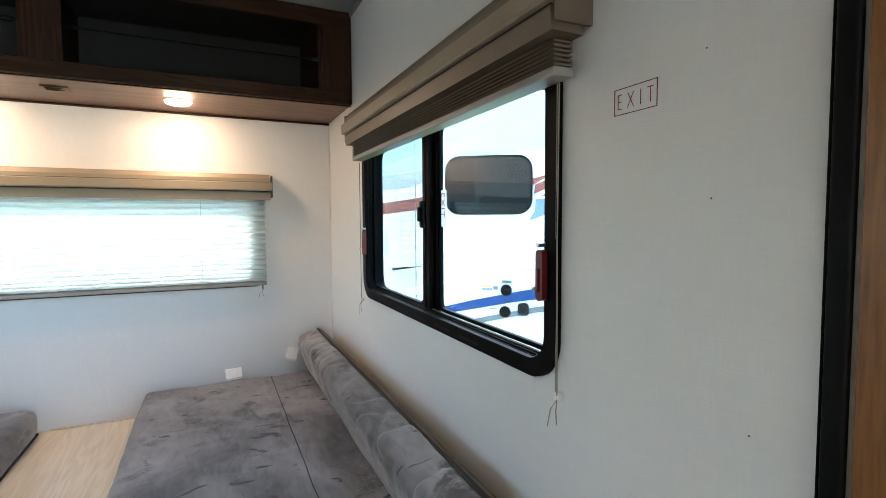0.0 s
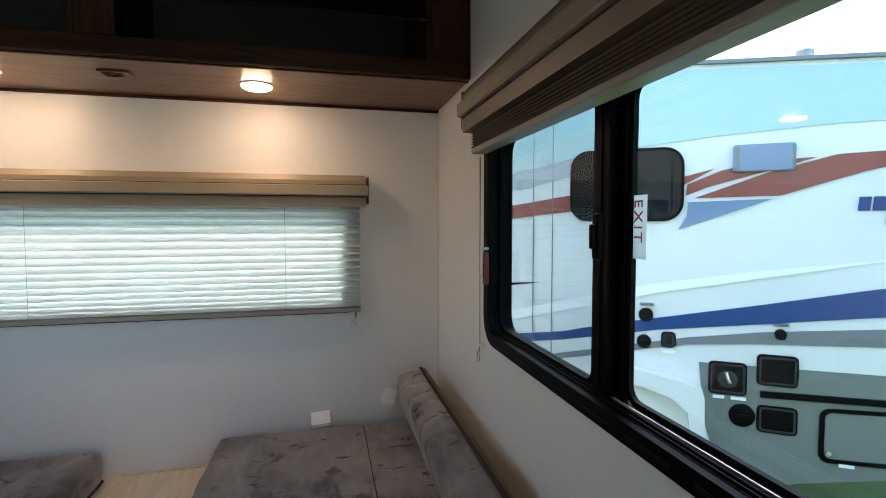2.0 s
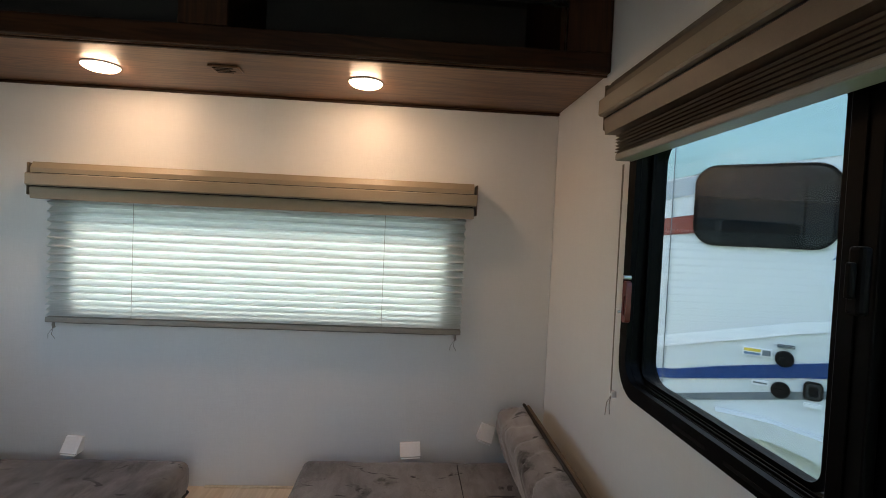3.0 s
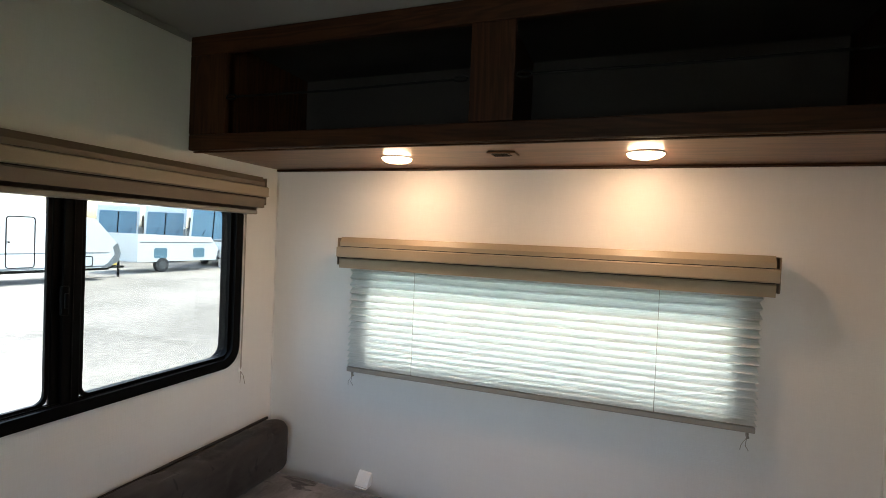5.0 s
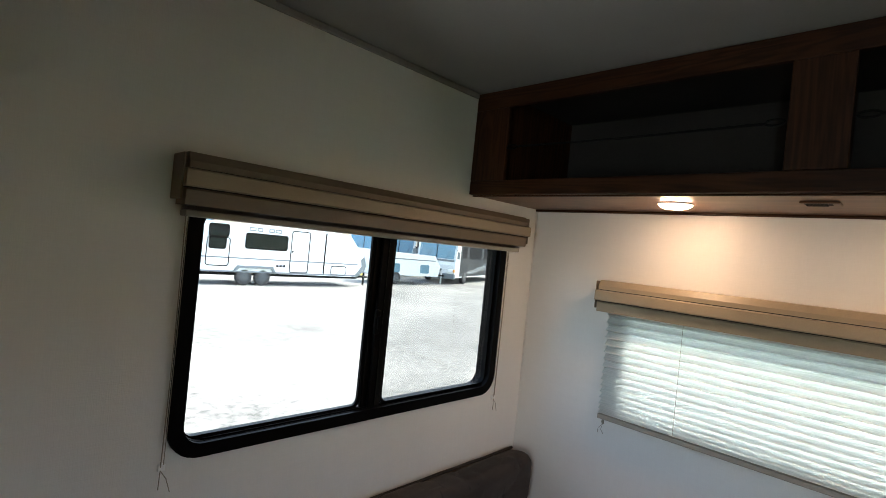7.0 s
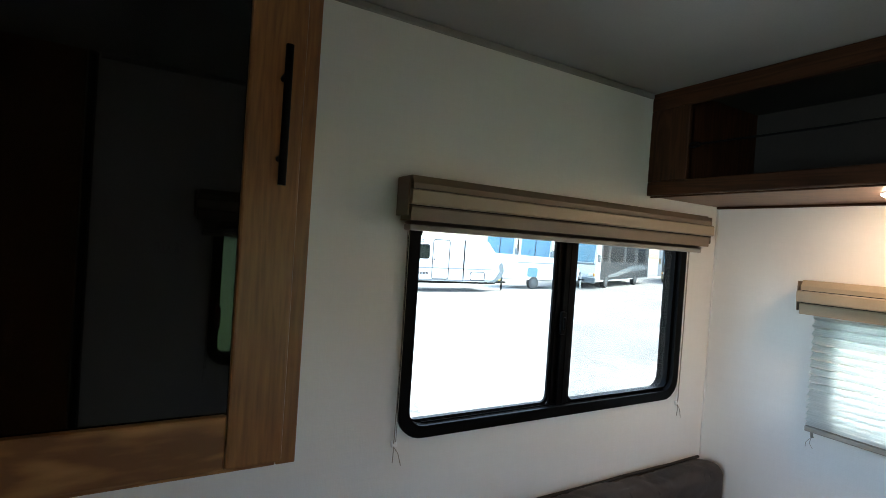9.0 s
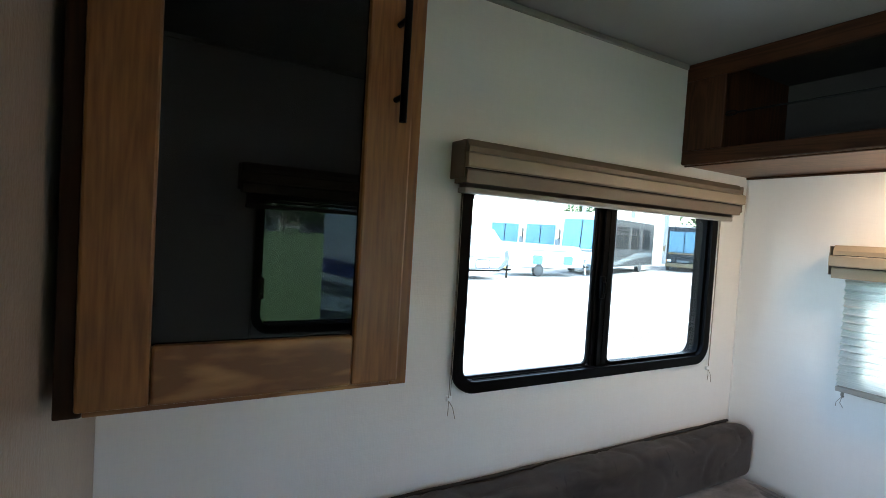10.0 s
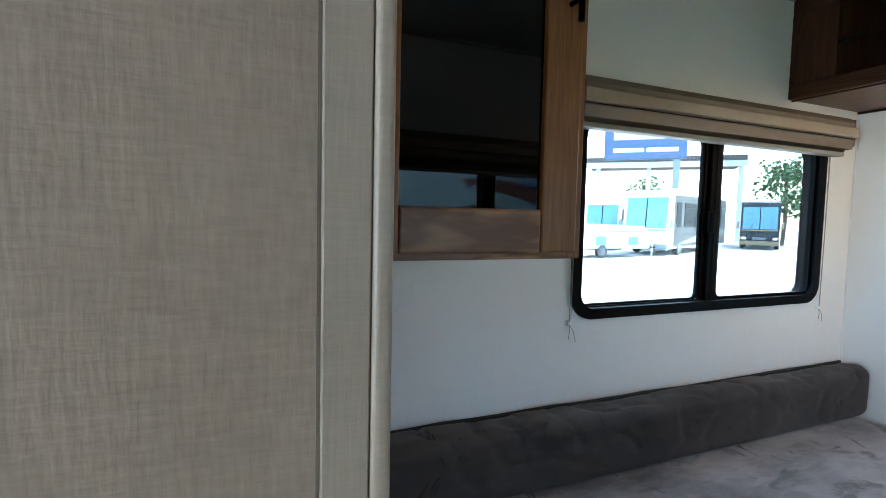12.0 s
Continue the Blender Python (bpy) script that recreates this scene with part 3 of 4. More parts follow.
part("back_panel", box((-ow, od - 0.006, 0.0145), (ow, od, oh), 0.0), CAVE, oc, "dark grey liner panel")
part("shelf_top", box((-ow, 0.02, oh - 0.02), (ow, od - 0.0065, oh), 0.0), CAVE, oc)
part("divider", box((0.005, 0.02, 0.0145), (0.02, od - 0.0065, oh - 0.0205), 0.0), DARK_V, oc)
for a in (-0.1, 0.1):
    part("cleat", box((a * 10 - 0.008, 0.02, 0.0145), (a * 10 + 0.008, od - 0.0065, oh - 0.0205), 0.0), DARK_V, oc)
part("wall_strip", box((-ow, od - 0.014, -0.010), (ow, od, -0.0005), 0.002, 2), DARK_H, oc)
part("front_strip", box((-ow, 0.022, -0.006), (ow, 0.034, -0.0005), 0.002, 2), DARK_H, oc)
for a, b in ((-0.965, -0.066), (0.068, 1.004)):
    c = part("bungee_cord", tube([(a + 0.045, -0.004, 0.180), ((a + b) / 2, -0.003, 0.176), (b - 0.045, -0.004, 0.180)], 0.004, 8), RUBBER, oc, "black elastic bungee cord", True)
    for e, s in ((a, 1), (b, -1)):
        loop = [(e + s * (0.026 + 0.022 * math.cos(w)), -0.005, 0.180 + 0.008 * math.sin(w)) for w in (2 * math.pi * k / 14 for k in range(14))]
        part("end_loop", tube(loop, 0.0035, 6, closed=True), RUBBER, c, smooth=True)


def puck(x, y):
    z = OZ0 - 0.001
    p = thing("puck_light", (x, y, z), "round warm-white puck light lit under the cabinet", "lamp", "puck lights")
    part("base_ring", lathe([(0.036, 0.0), (0.055, 0.0), (0.056, -0.002), (0.054, -0.004), (0.036, -0.004)], 36, lambda a, b, h: (a, b, h)), WHITE, p, smooth=True)
    part("diffuser", lathe([(0.053, -0.0045), (0.050, -0.0085), (0.041, -0.0140), (0.026, -0.0175), (0.008, -0.0190)], 36, lambda a, b, h: (a, b, h)), LAMP, p, smooth=True)


puck(-0.410, 2.742)
puck(0.420, 2.742)
vt = thing("switch_plate", (-0.006, 2.692, OZ0 - 0.001), "brown slotted speaker plate under the cabinet", "plate")
part("plate", box((-0.045, -0.032, -0.006), (0.045, 0.032, 0.0), 0.002, 2), UNDER, vt)
for k in range(4):
    part("slot", box((-0.034, -0.024 + 0.014 * k, -0.0075), (0.028 - 0.012 * (k % 2), -0.018 + 0.014 * k, -0.0062), 0.0003), BLACK, vt)

# ---- wall cabinet with a glazed door ----
CX, CY0, CY1, CZ = -0.549, 0.532, 0.986, 1.185
wc = thing("wall_cabinet", (CX, CY0, CZ), "oak wall cabinet with a smoked glass door", "cabinet")
cw, ch, cd = CY1 - CY0, H - 0.002 - CZ, W + CX - 0.001
part("body", box((-cd, 0, 0), (-0.0015, cw, ch), 0.002, 2), OAK_V, wc)
part("face_stile", box((-0.001, cw - 0.028, 0), (0.016, cw, ch), 0.002, 2), OAK_V, wc)
part("face_stile", box((-0.001, 0, 0), (0.016, 0.028, ch), 0.002, 2), DARK_V, wc)
part("face_rail", box((-0.001, 0.0285, 0), (0.016, cw - 0.0285, 0.02), 0.002, 2), OAK_H, wc)
d0, d1, dz0, dz1 = 0.022, cw - 0.024, 0.012, ch - 0.03
door = part("door", box((0.0165, d0, dz0), (0.036, d0 + 0.075, dz1), 0.004, 2), OAK_V, wc)
part("stile", box((0.0165, d1 - 0.075, dz0), (0.036, d1, dz1), 0.004, 2), OAK_V, door)
part("rail", box((0.0165, d0 + 0.0755, dz0), (0.036, d1 - 0.0755, dz0 + 0.075), 0.004, 2), OAK_H, door)
part("rail", box((0.0165, d0 + 0.0755, dz1 - 0.075), (0.036, d1 - 0.0755, dz1), 0.004, 2), OAK_H, door)
part("glass_pane", box((0.022, d0 + 0.073, dz0 + 0.073), (0.026, d1 - 0.073, dz1 - 0.073)), DOORGLASS, door, "dark smoked glass pane")
hy = d1 - 0.030
hd = part("handle", tube([(0.066, hy, 0.402), (0.066, hy, 0.588)], 0.0055, 12), BLACK, door, "black bar handle", True)
for z in (0.440, 0.550):
    part("post", tube([(0.0365, hy, z), (0.064, hy, z)], 0.0045, 10), BLACK, hd, smooth=True)

# ---- benches, cushions ----
bench = thing("bench_base", (0.01, 1.75, 0), "light plywood bench platform under the cushions", "bench")
part("top_board", box((-1.145, -1.215, 0.270), (1.125, 1.247, 0.288), 0.002, 2), PLY, bench)
part("front_board", box((-1.14, -1.21, 0.001), (1.12, -1.192, 0.2695), 0.002, 2), PLY, bench)
part("wall_cleat", box((-0.16, 1.232, 0.2885), (0.24, 1.246, 0.294), 0.002, 2), PLY, bench)


def cushion_mesh(size, r, seed, wrinkle, cuts=(30, 30, 5), fold=0.6):
    """A soft block centred on its base, with rounded edges and an uneven surface."""
    bm = bmesh.new()
    sx, sy, sz = size[0] / 2, size[1] / 2, size[2]
    n = cuts
    seen = {}

    def vert(i, j, k):
        key = (i, j, k)
        if key not in seen:
            p = Vector((-sx + 2 * sx * i / n[0], -sy + 2 * sy * j / n[1], sz * k / n[2]))
            c = Vector((max(-sx + r, min(sx - r, p.x)), max(-sy + r, min(sy - r, p.y)), max(r, min(sz - r, p.z))))
            d = p - c
            if d.length > 1e-6:
                p = c + d.normalized() * r
            q = Vector((p.x * 3.2, p.y * 3.2, p.z * 3.2 + seed))
            lift = wrinkle * (noise.noise(q) + 0.6 * noise.noise(q * 2.7) + 0.35 * abs(noise.noise(q * 6.1)) - 0.9 * fold * max(0.0, 0.12 - abs(noise.noise(Vector((p.x * 5 + p.z * 5, p.y * 7.0, seed * 3 + p.z * 4))))) / 0.12)
            soft = min(1.0, p.z / (0.4 * sz))
            out = d.normalized() if d.length > 1e-6 else Vector((0, 0, 1))
            seen[key] = bm.verts.new(p + out * lift * soft)
        return seen[key]

    for axis in range(3):
        u, v = [a for a in range(3) if a != axis]
        for side in (0, n[axis]):
            for i in range(n[u]):
                for j in range(n[v]):
                    quad = []
                    for du, dv in ((0, 0), (1, 0), (1, 1), (0, 1)):
                        idx = [0, 0, 0]
                        idx[axis], idx[u], idx[v] = side, i + du, j + dv
                        quad.append(vert(*idx))
                    bm.faces.new(quad)
    return bm


def seat(at, size, turn, seed, label):
    c = thing("seat_cushion", at, label, "cushion", "bench cushions", turn)
    part("cover", cushion_mesh(size, 0.035, seed, 0.005, (48, 110, 8), 0.7), PLUSH, c, smooth=True)
    seam = [(size[0] * 0.13 + 0.004 * noise.noise((k * 0.5, seed, 1)), -size[1] / 2 + 0.05 + (size[1] - 0.1) * k / 30, size[2] + 0.001) for k in range(31)]
    if seed < 5:
        part("seam", tube(seam, 0.0018, 6), PIPING_SHADOW, c)
    sx, sy = size[0] / 2 + 0.001, size[1] / 2 + 0.001
    part("piping", tube([(-sx, -sy + 0.03, 0.016), (-sx, 0, 0.016), (-sx, sy - 0.03, 0.016), (-sx + 0.03, sy, 0.016), (sx - 0.03, sy, 0.016), (sx, sy - 0.03, 0.016), (sx, -sy + 0.03, 0.016), (sx - 0.03, -sy, 0.016), (-sx + 0.03, -sy, 0.016)], 0.005, 6, closed=True), PIPING_SHADOW, c, "dark zip piping")
    return c


seat((0.677, 1.975, 0.2885), (0.905, 1.94, 0.142), 0, 1.3, "grey-brown plush bench cushion with brushed patches")
seat((-0.648, 1.75, 0.2885), (0.93, 2.40, 0.130), 0, 7.7, "grey-brown plush bench cushion beside the bare platform")


def bolster(at, length, turn, high, thick, seed, label, cloth=PLUSH, lean=0.0):
    """A back cushion along y that leans on the wall behind it (+x)."""
    b = thing("back_bolster", at, label, "cushion", "back bolsters", turn)
    b.matrix_basis = pose(*at, 0, lean, turn)
    part("cover", cushion_mesh((thick, length, high), 0.045, seed, 0.0085, (14, 150, 20), 1.0), cloth, b, smooth=True)
    e = length / 2
    pts = [(thick / 2 - 0.014, -e + 0.02 + (2 * e - 0.04) * k / 24, high - 0.006 + 0.006 * noise.noise((k * 0.6, seed, 0))) for k in range(25)]
    part("piping", tube(pts, 0.0065, 7), PIPING_SHADOW, b, "dark zip piping", True)
    part("backing", box((thick / 2 - 0.008, -e + 0.015, 0.02), (thick / 2 + 0.006, e - 0.015, high - 0.010), 0.004, 2), BACKING, b, "brown cloth backing")
    return b


bolster((1.048, 1.985, 0.444), 1.93, 0, 0.205, 0.135, 2.1, "grey plush back bolster leaning on the exit window wall", PLUSH, -16)
bolster((-1.062, 1.76, 0.4195), 2.42, 180, 0.222, 0.135, 5.4, "plush back bolster along the sliding window wall, its colour darkened for shade", PLUSH_SHADED)

# small white wall plates above the cushions
for x, z, tilt, w, h in ((-0.627, 0.446, 4, 0.058, 0.054), (0.622, 0.449, -4, 0.078, 0.044), (0.903, 0.520, 20, 0.056, 0.058)):
    p = thing("wall_plate", (x, YB, z - h / 2), "small white plastic clip plate on the end wall", "clip", "wall plates")
    p.matrix_basis = pose(x, YB, z - h / 2, 0, tilt, 0)
    part("plate", prism([(-0.0005, 0), (-0.040, 0), (-0.043, 0.005), (-0.012, h - 0.002), (-0.008, h), (-0.0005, h)], -w / 2, w / 2, lambda a, b, d: (d, a, b)), WHITE, p)
    part("lip", box((-w / 2 + 0.003, -0.047, -0.004), (w / 2 - 0.003, -0.034, -0.0005), 0.0015, 2), WHITE, p)

# exit lettering printed on the wall
ex = thing("exit_label", (W, 0.822, 1.4025), "dark red EXIT lettering in a thin outlined box on the wall", "sign")
part("border", ring([(-0.043, 0.0), (0.043, 0.0), (0.043, 0.042), (-0.043, 0.042)], [(-0.0418, 0.0012), (0.0418, 0.0012), (0.0418, 0.0408), (-0.0418, 0.0408)], -0.0012, -0.0004, on_x(0)), INK, ex)
t = letters("EXIT", 0.038, Matrix(((0, 0, -1, -0.001), (-1, 0, 0, 0.0375), (0, 1, 0, 0.0078), (0, 0, 0, 1))), INK, stretch=0.62, space=1.75, thin=0.0011)
t.parent = ex

for y, z in ((0.70, 1.462), (0.688, 1.262), (0.628, 0.962)):
    m = thing("screw_cap", (W, y, z), "tiny dark screw mark in the cream wall", "screw", "screw marks")
    part("head", lathe([(0.0014, -0.0003), (0.0013, -0.0008), (0.0005, -0.001)], 10, lambda a, b, h: (h, a, b)), BACKING, m)

# ---- outdoors ----
GZ = -0.85
tagged(obj("ground", box((-400, -400, GZ - 0.1), (400, 400, GZ)), GRAVEL), "pale dusty gravel lot", "ground", kind="structure")
tagged(obj("lawn", box((1.6, -60, GZ + 0.001), (70, 60, GZ + 0.012)), GRASS), "mown green lawn beside the trailer", "lawn", kind="structure")


def wheel(parent, x, y, z, r, wide, along="y", rim=ALLOY):
    """A tyre with a rim whose axle lies along y (or x)."""
    put = (lambda a, b, h: (x + a, y + h, z + b)) if along == "y" else (lambda a, b, h: (x + h, y + a, z + b))
    ty = part("wheel", lathe([(r * 0.55, -wide / 2), (r * 0.93, -wide / 2), (r, -wide / 2 + 0.03), (r, wide / 2 - 0.03), (r * 0.93, wide / 2), (r * 0.55, wide / 2)], 28, put), TYRE, parent, smooth=True)
    part("rim", lathe([(r * 0.12, -wide / 2 - 0.012), (r * 0.56, -wide / 2 - 0.004), (r * 0.56, wide / 2 + 0.004), (r * 0.12, wide / 2 + 0.012)], 20, put), rim, ty, smooth=True)
    return ty


# the motorhome beside the trailer: x along its side, y into it
mh = thing("motorhome", (1.884, 4.681, GZ), "white motorhome with red and blue swooshes and a grey skirt", "motorhome", turn=-35)
Z = -GZ


def side(name, poly, d, material, label="", parent=mh):
    """A panel on the side, d metres proud, from an outline in x and z over the floor of the trailer."""
    return part(name, prism([(a, b + Z) for a, b in poly], -d, -d + 0.003 if d < 0.02 else 0.0, on_y(0)), material, parent, label)


part("wall", prism([(-2.6, 0.2), (-2.6, Z + 2.36), (-2.5, Z + 2.42), (1.0, Z + 2.425), (3.8, Z + 2.235), (3.9, Z + 2.15), (3.9, Z - 0.02), (3.2, Z - 0.18), (2.1, Z - 0.42), (1.7, 0.2)], 0.004, 2.4, on_y(0)), GEL, mh, "white glossy gelcoat body")
part("roof_rail", prism([(-2.5, Z + 2.385), (1.0, Z + 2.395), (3.8, Z + 2.205), (3.8, Z + 2.228), (1.0, Z + 2.418), (-2.5, Z + 2.408)], -0.03, 0.003, on_y(0)), GREYP, mh)
side("skirt", [(1.60, 0.30), (2.41, 0.314), (3.16, 0.327), (3.88, 0.335), (3.88, -0.02), (3.23, -0.205), (2.64, -0.355), (2.2, -0.46), (1.95, -0.56), (1.72, -0.40), (1.64, -0.1)], 0.004, SKIRT, "grey painted skirt")
side("upper_panel", [(-2.5, 1.55), (0.34, 1.68), (0.71, 1.754), (1.33, 1.836), (1.73, 1.872), (2.36, 1.906), (3.09, 1.907), (3.88, 1.89), (3.88, 2.16), (1.0, 2.37), (-2.5, 2.36)], 0.004, TEAL, "pale teal upper paint")
side("red_swoosh", [(-2.5, 0.98), (0.343, 1.322), (0.711, 1.364), (1.40, 1.50), (1.671, 1.649), (1.48, 1.60), (0.711, 1.487), (0.343, 1.427), (-2.5, 1.08)], 0.006, REDP)
side("red_swoosh", [(1.49, 1.465), (1.62, 1.52), (2.12, 1.66), (2.25, 1.70), (1.92, 1.685), (1.70, 1.63), (1.50, 1.545)], 0.006, REDP)
side("red_swoosh", [(1.546, 1.449), (2.053, 1.456), (2.50, 1.60), (3.028, 1.722), (3.028, 1.737), (2.349, 1.711), (1.95, 1.60)], 0.006, REDP)
side("pale_swoosh", [(1.506, 1.421), (2.012, 1.436), (1.447, 1.23), (1.50, 1.32)], 0.006, PALEB)
side("pale_swoosh", [(-2.5, 1.25), (0.343, 1.54), (0.711, 1.625), (1.25, 1.735), (1.25, 1.80), (0.712, 1.745), (0.343, 1.67), (-2.5, 1.45)], 0.006, GREYL)
side("blue_swoosh", [(-2.5, 0.05), (0.645, 0.441), (0.932, 0.513), (1.334, 0.597), (1.951, 0.723), (2.58, 0.861), (3.102, 0.932), (3.88, 1.02), (3.88, 0.82), (3.116, 0.738), (2.593, 0.684), (1.959, 0.594), (1.338, 0.51), (0.932, 0.432), (0.65, 0.378), (-2.5, -0.05)], 0.006, BLUEP)
side("grey_swoosh", [(0.6, 0.265), (1.516, 0.467), (1.963, 0.541), (3.122, 0.665), (3.88, 0.72), (3.88, 0.57), (3.135, 0.526), (1.969, 0.46), (1.519, 0.418), (0.6, 0.22)], 0.006, GREYP)
side("white_swoosh", [(-0.4, 0.42), (0.607, 0.671), (1.324, 0.848), (1.94, 0.954), (2.70, 1.054), (1.942, 0.90), (1.327, 0.778), (0.614, 0.594), (-0.4, 0.34)], 0.0075, WHITE)
side("thin_line", [(0.20, 0.775), (0.497, 0.819), (0.20, 0.80)], 0.006, BLACK)
for x in (0.422, 0.569):
    part("seam", box((x, -0.0082, 0.9), (x + 0.005, 0.004, Z + 2.2)), GREYP, mh)
w = part("window", prism([(a, b + Z) for a, b in rounded(0.715, 1.468, 1.298, 1.80, 0.12, 6)], -0.012, 0.003, on_y(0)), DARKG, mh, "dark tinted window with round corners")
part("frame", ring([(a, b + Z) for a, b in rounded(0.704, 1.478, 1.288, 1.81, 0.13, 6)], [(a, b + Z) for a, b in rounded(0.722, 1.460, 1.306, 1.792, 0.115, 6)], -0.018, 0.003, on_y(0)), BLACK, w, smooth=True)
w = part("awning_light", box((1.77, -0.05, Z + 1.616), (2.118, 0.003, Z + 1.795), 0.012, 2), PALEB, mh, "pale blue plastic cover")
part("end_cap", box((1.77, -0.056, Z + 1.63), (1.80, -0.0505, Z + 1.78), 0.003), GREYP, w)
part("end_cap", box((2.10, -0.056, Z + 1.63), (2.118, -0.0505, Z + 1.78), 0.003), GREYP, w)
part("roof_vent", lathe([(0.035, 2.30), (0.035, 2.40), (0.06, 2.41), (0.06, 2.445), (0.03, 2.46)], 14, lambda a, b, h: (2.215 + a, 0.25 + b, Z + h)), GREYP, mh)


def knob(x, z, r=0.05):
    k = part("filler_cap", lathe([(r * 1.0, 0.003), (r, -0.012), (r * 0.85, -0.02), (r * 0.3, -0.022)], 24, lambda a, b, h: (x + a, h, Z + z + b)), BLACK, mh, smooth=True)
    part("grip", box((x - r * 0.6, -0.032, Z + z - 0.012), (x + r * 0.6, -0.0225, Z + z + 0.012), 0.004), BLACK, k)


knob(1.25, 0.612)
knob(1.24, 0.417)
knob(2.079, 0.534, 0.036)
knob(1.869, -0.041, 0.08)
for a, b, z0, z1 in ((1.353, 1.450, 0.386, 0.498), (1.661, 1.893, 0.094, 0.319), (1.949, 2.185, 0.185, 0.393), (1.957, 2.189, -0.138, 0.048)):
    h = part("hatch", prism([(p, q + Z) for p, q in rounded(a, b, z0, z1, 0.03, 4)], -0.014, 0.003, on_y(0)), BLACK, mh)
    part("rim", ring([(p, q + Z) for p, q in rounded(a + 0.012, b - 0.012, z0 + 0.012, z1 - 0.012, 0.02, 4)], [(p, q + Z) for p, q in rounded(a + 0.024, b - 0.024, z0 + 0.024, z1 - 0.024, 0.015, 4)], -0.022, -0.0145, on_y(0)), CHARCOAL, h)
part("shower_bowl", lathe([(0.062, -0.0145), (0.05, -0.018), (0.02, -0.020)], 20, lambda a, b, h: (1.777 + a, h, Z + 0.20 + b)), CHARCOAL, mh)
part("shower_head", tube([(1.765, -0.03, Z + 0.25), (1.777, -0.034, Z + 0.205), (1.79, -0.03, Z + 0.18)], 0.012, 8), STEEL, mh)
part("white_label", box((1.028, -0.0105, Z + 0.609), (1.185, 0.003, Z + 0.657)), WHITE, mh)
part("yellow_label", box((1.036, -0.012, Z + 0.634), (1.125, -0.0107, Z + 0.652)), YELLOW, mh)
part("blue_label", box((1.036, -0.012, Z + 0.613), (1.125, -0.0107, Z + 0.628)), PALEB, mh)
part("text_bar", box((1.135, -0.012, Z + 0.615), (1.178, -0.0107, Z + 0.650)), GREYP, mh)
part("white_label", box((1.088, -0.0105, Z + 0.427), (1.178, 0.003, Z + 0.457)), WHITE, mh)
part("text_bar", box((1.096, -0.012, Z + 0.437), (1.170, -0.0107, Z + 0.447)), GREYP, mh)
for x, z, w_, h_, m_ in ((1.21, 0.680, 0.09, 0.008, GREYP), (1.21, 0.694, 0.09, 0.005, GREYP), (2.035, 0.590, 0.09, 0.008, GREYP), (2.035, 0.604, 0.09, 0.005, GREYP), (1.36, 0.345, 0.085, 0.024, WHITE), (1.69, 0.064, 0.07, 0.018, WHITE), (1.80, 0.064, 0.09, 0.018, WHITE), (2.42, -0.30, 0.08, 0.022, WHITE), (3.02, -0.12, 0.075, 0.035, WHITE)):
    part("small_label", box((x, -0.0185, Z + z), (x + w_, 0.003, Z + z + h_)), m_, mh)
part("trim_rail", prism([(1.974, Z + 0.10), (1.974, Z + 0.142), (3.88, Z + 0.205), (3.88, Z + 0.168)], -0.022, 0.003, on_y(0)), BLACK, mh)
lean = lambda pts: [(p, q + Z + 0.06 * (p - 2.32)) for p, q in pts]
h = part("storage_door", prism(lean(rounded(2.32, 3.095, -0.275, 0.06, 0.05, 5)), -0.012, 0.003, on_y(0)), SKIRT, mh)
part("gasket", ring(lean(rounded(2.308, 3.107, -0.287, 0.072, 0.06, 5)), lean(rounded(2.336, 3.08, -0.26, 0.046, 0.04, 5)), -0.018, -0.0085, on_y(0)), BLACK, h, smooth=True)
for x in (2.36, 3.05):
    part("lock", lathe([(0.016, -0.013), (0.016, -0.024), (0.006, -0.026)], 14, lambda a, b, h2: (x + a, h2, Z - 0.225 + 0.06 * (x - 2.32) + b)), STEEL, h)
# maker's lettering as plain bars
for x, w_, h_ in ((2.466, 0.066, 0.088), (2.540, 0.072, 0.088), (2.619, 0.058, 0.064), (2.684, 0.056, 0.064), (2.747, 0.056, 0.064), (2.810, 0.018, 0.064), (2.835, 0.060, 0.064), (2.902, 0.060, 0.064)):
    part("letter_bar", prism([(x, Z + 1.352), (x + w_ * 0.9, Z + 1.352), (x + w_, Z + 1.352 + h_), (x + w_ * 0.1, Z + 1.352 + h_)], -0.008, 0.003, on_y(0)), BLUEP, mh)
for k in range(7):
    x = 2.606 + 0.053 * k
    part("letter_bar", prism([(x, Z + 1.272), (x + (0.018 if k == 3 else 0.042), Z + 1.272), (x + (0.022 if k == 3 else 0.047), Z + 1.324), (x + 0.005, Z + 1.324)], -0.008, 0.003, on_y(0)), GREYP, mh)
part("letter_bar", box((2.74, -0.008, Z + 1.238), (3.0, 0.003, Z + 1.248)), GREYP, mh)
part("fender", prism([(a, b + Z) for a, b in [(0.9, 0.235), (1.20, 0.225), (1.33, 0.20), (1.52, 0.165), (1.613, 0.136), (1.632, 0.072), (1.64, -0.3), (1.56, -0.3), (1.53, -0.05), (1.42, 0.05), (1.2, 0.11), (0.9, 0.12)]], -0.09, 0.003, on_y(0)), GEL, mh, "white flared wheel arch")
wheel(mh, 1.08, 0.16, 0.38, 0.38, 0.24)
wheel(mh, -1.6, 0.16, 0.38, 0.38, 0.24)

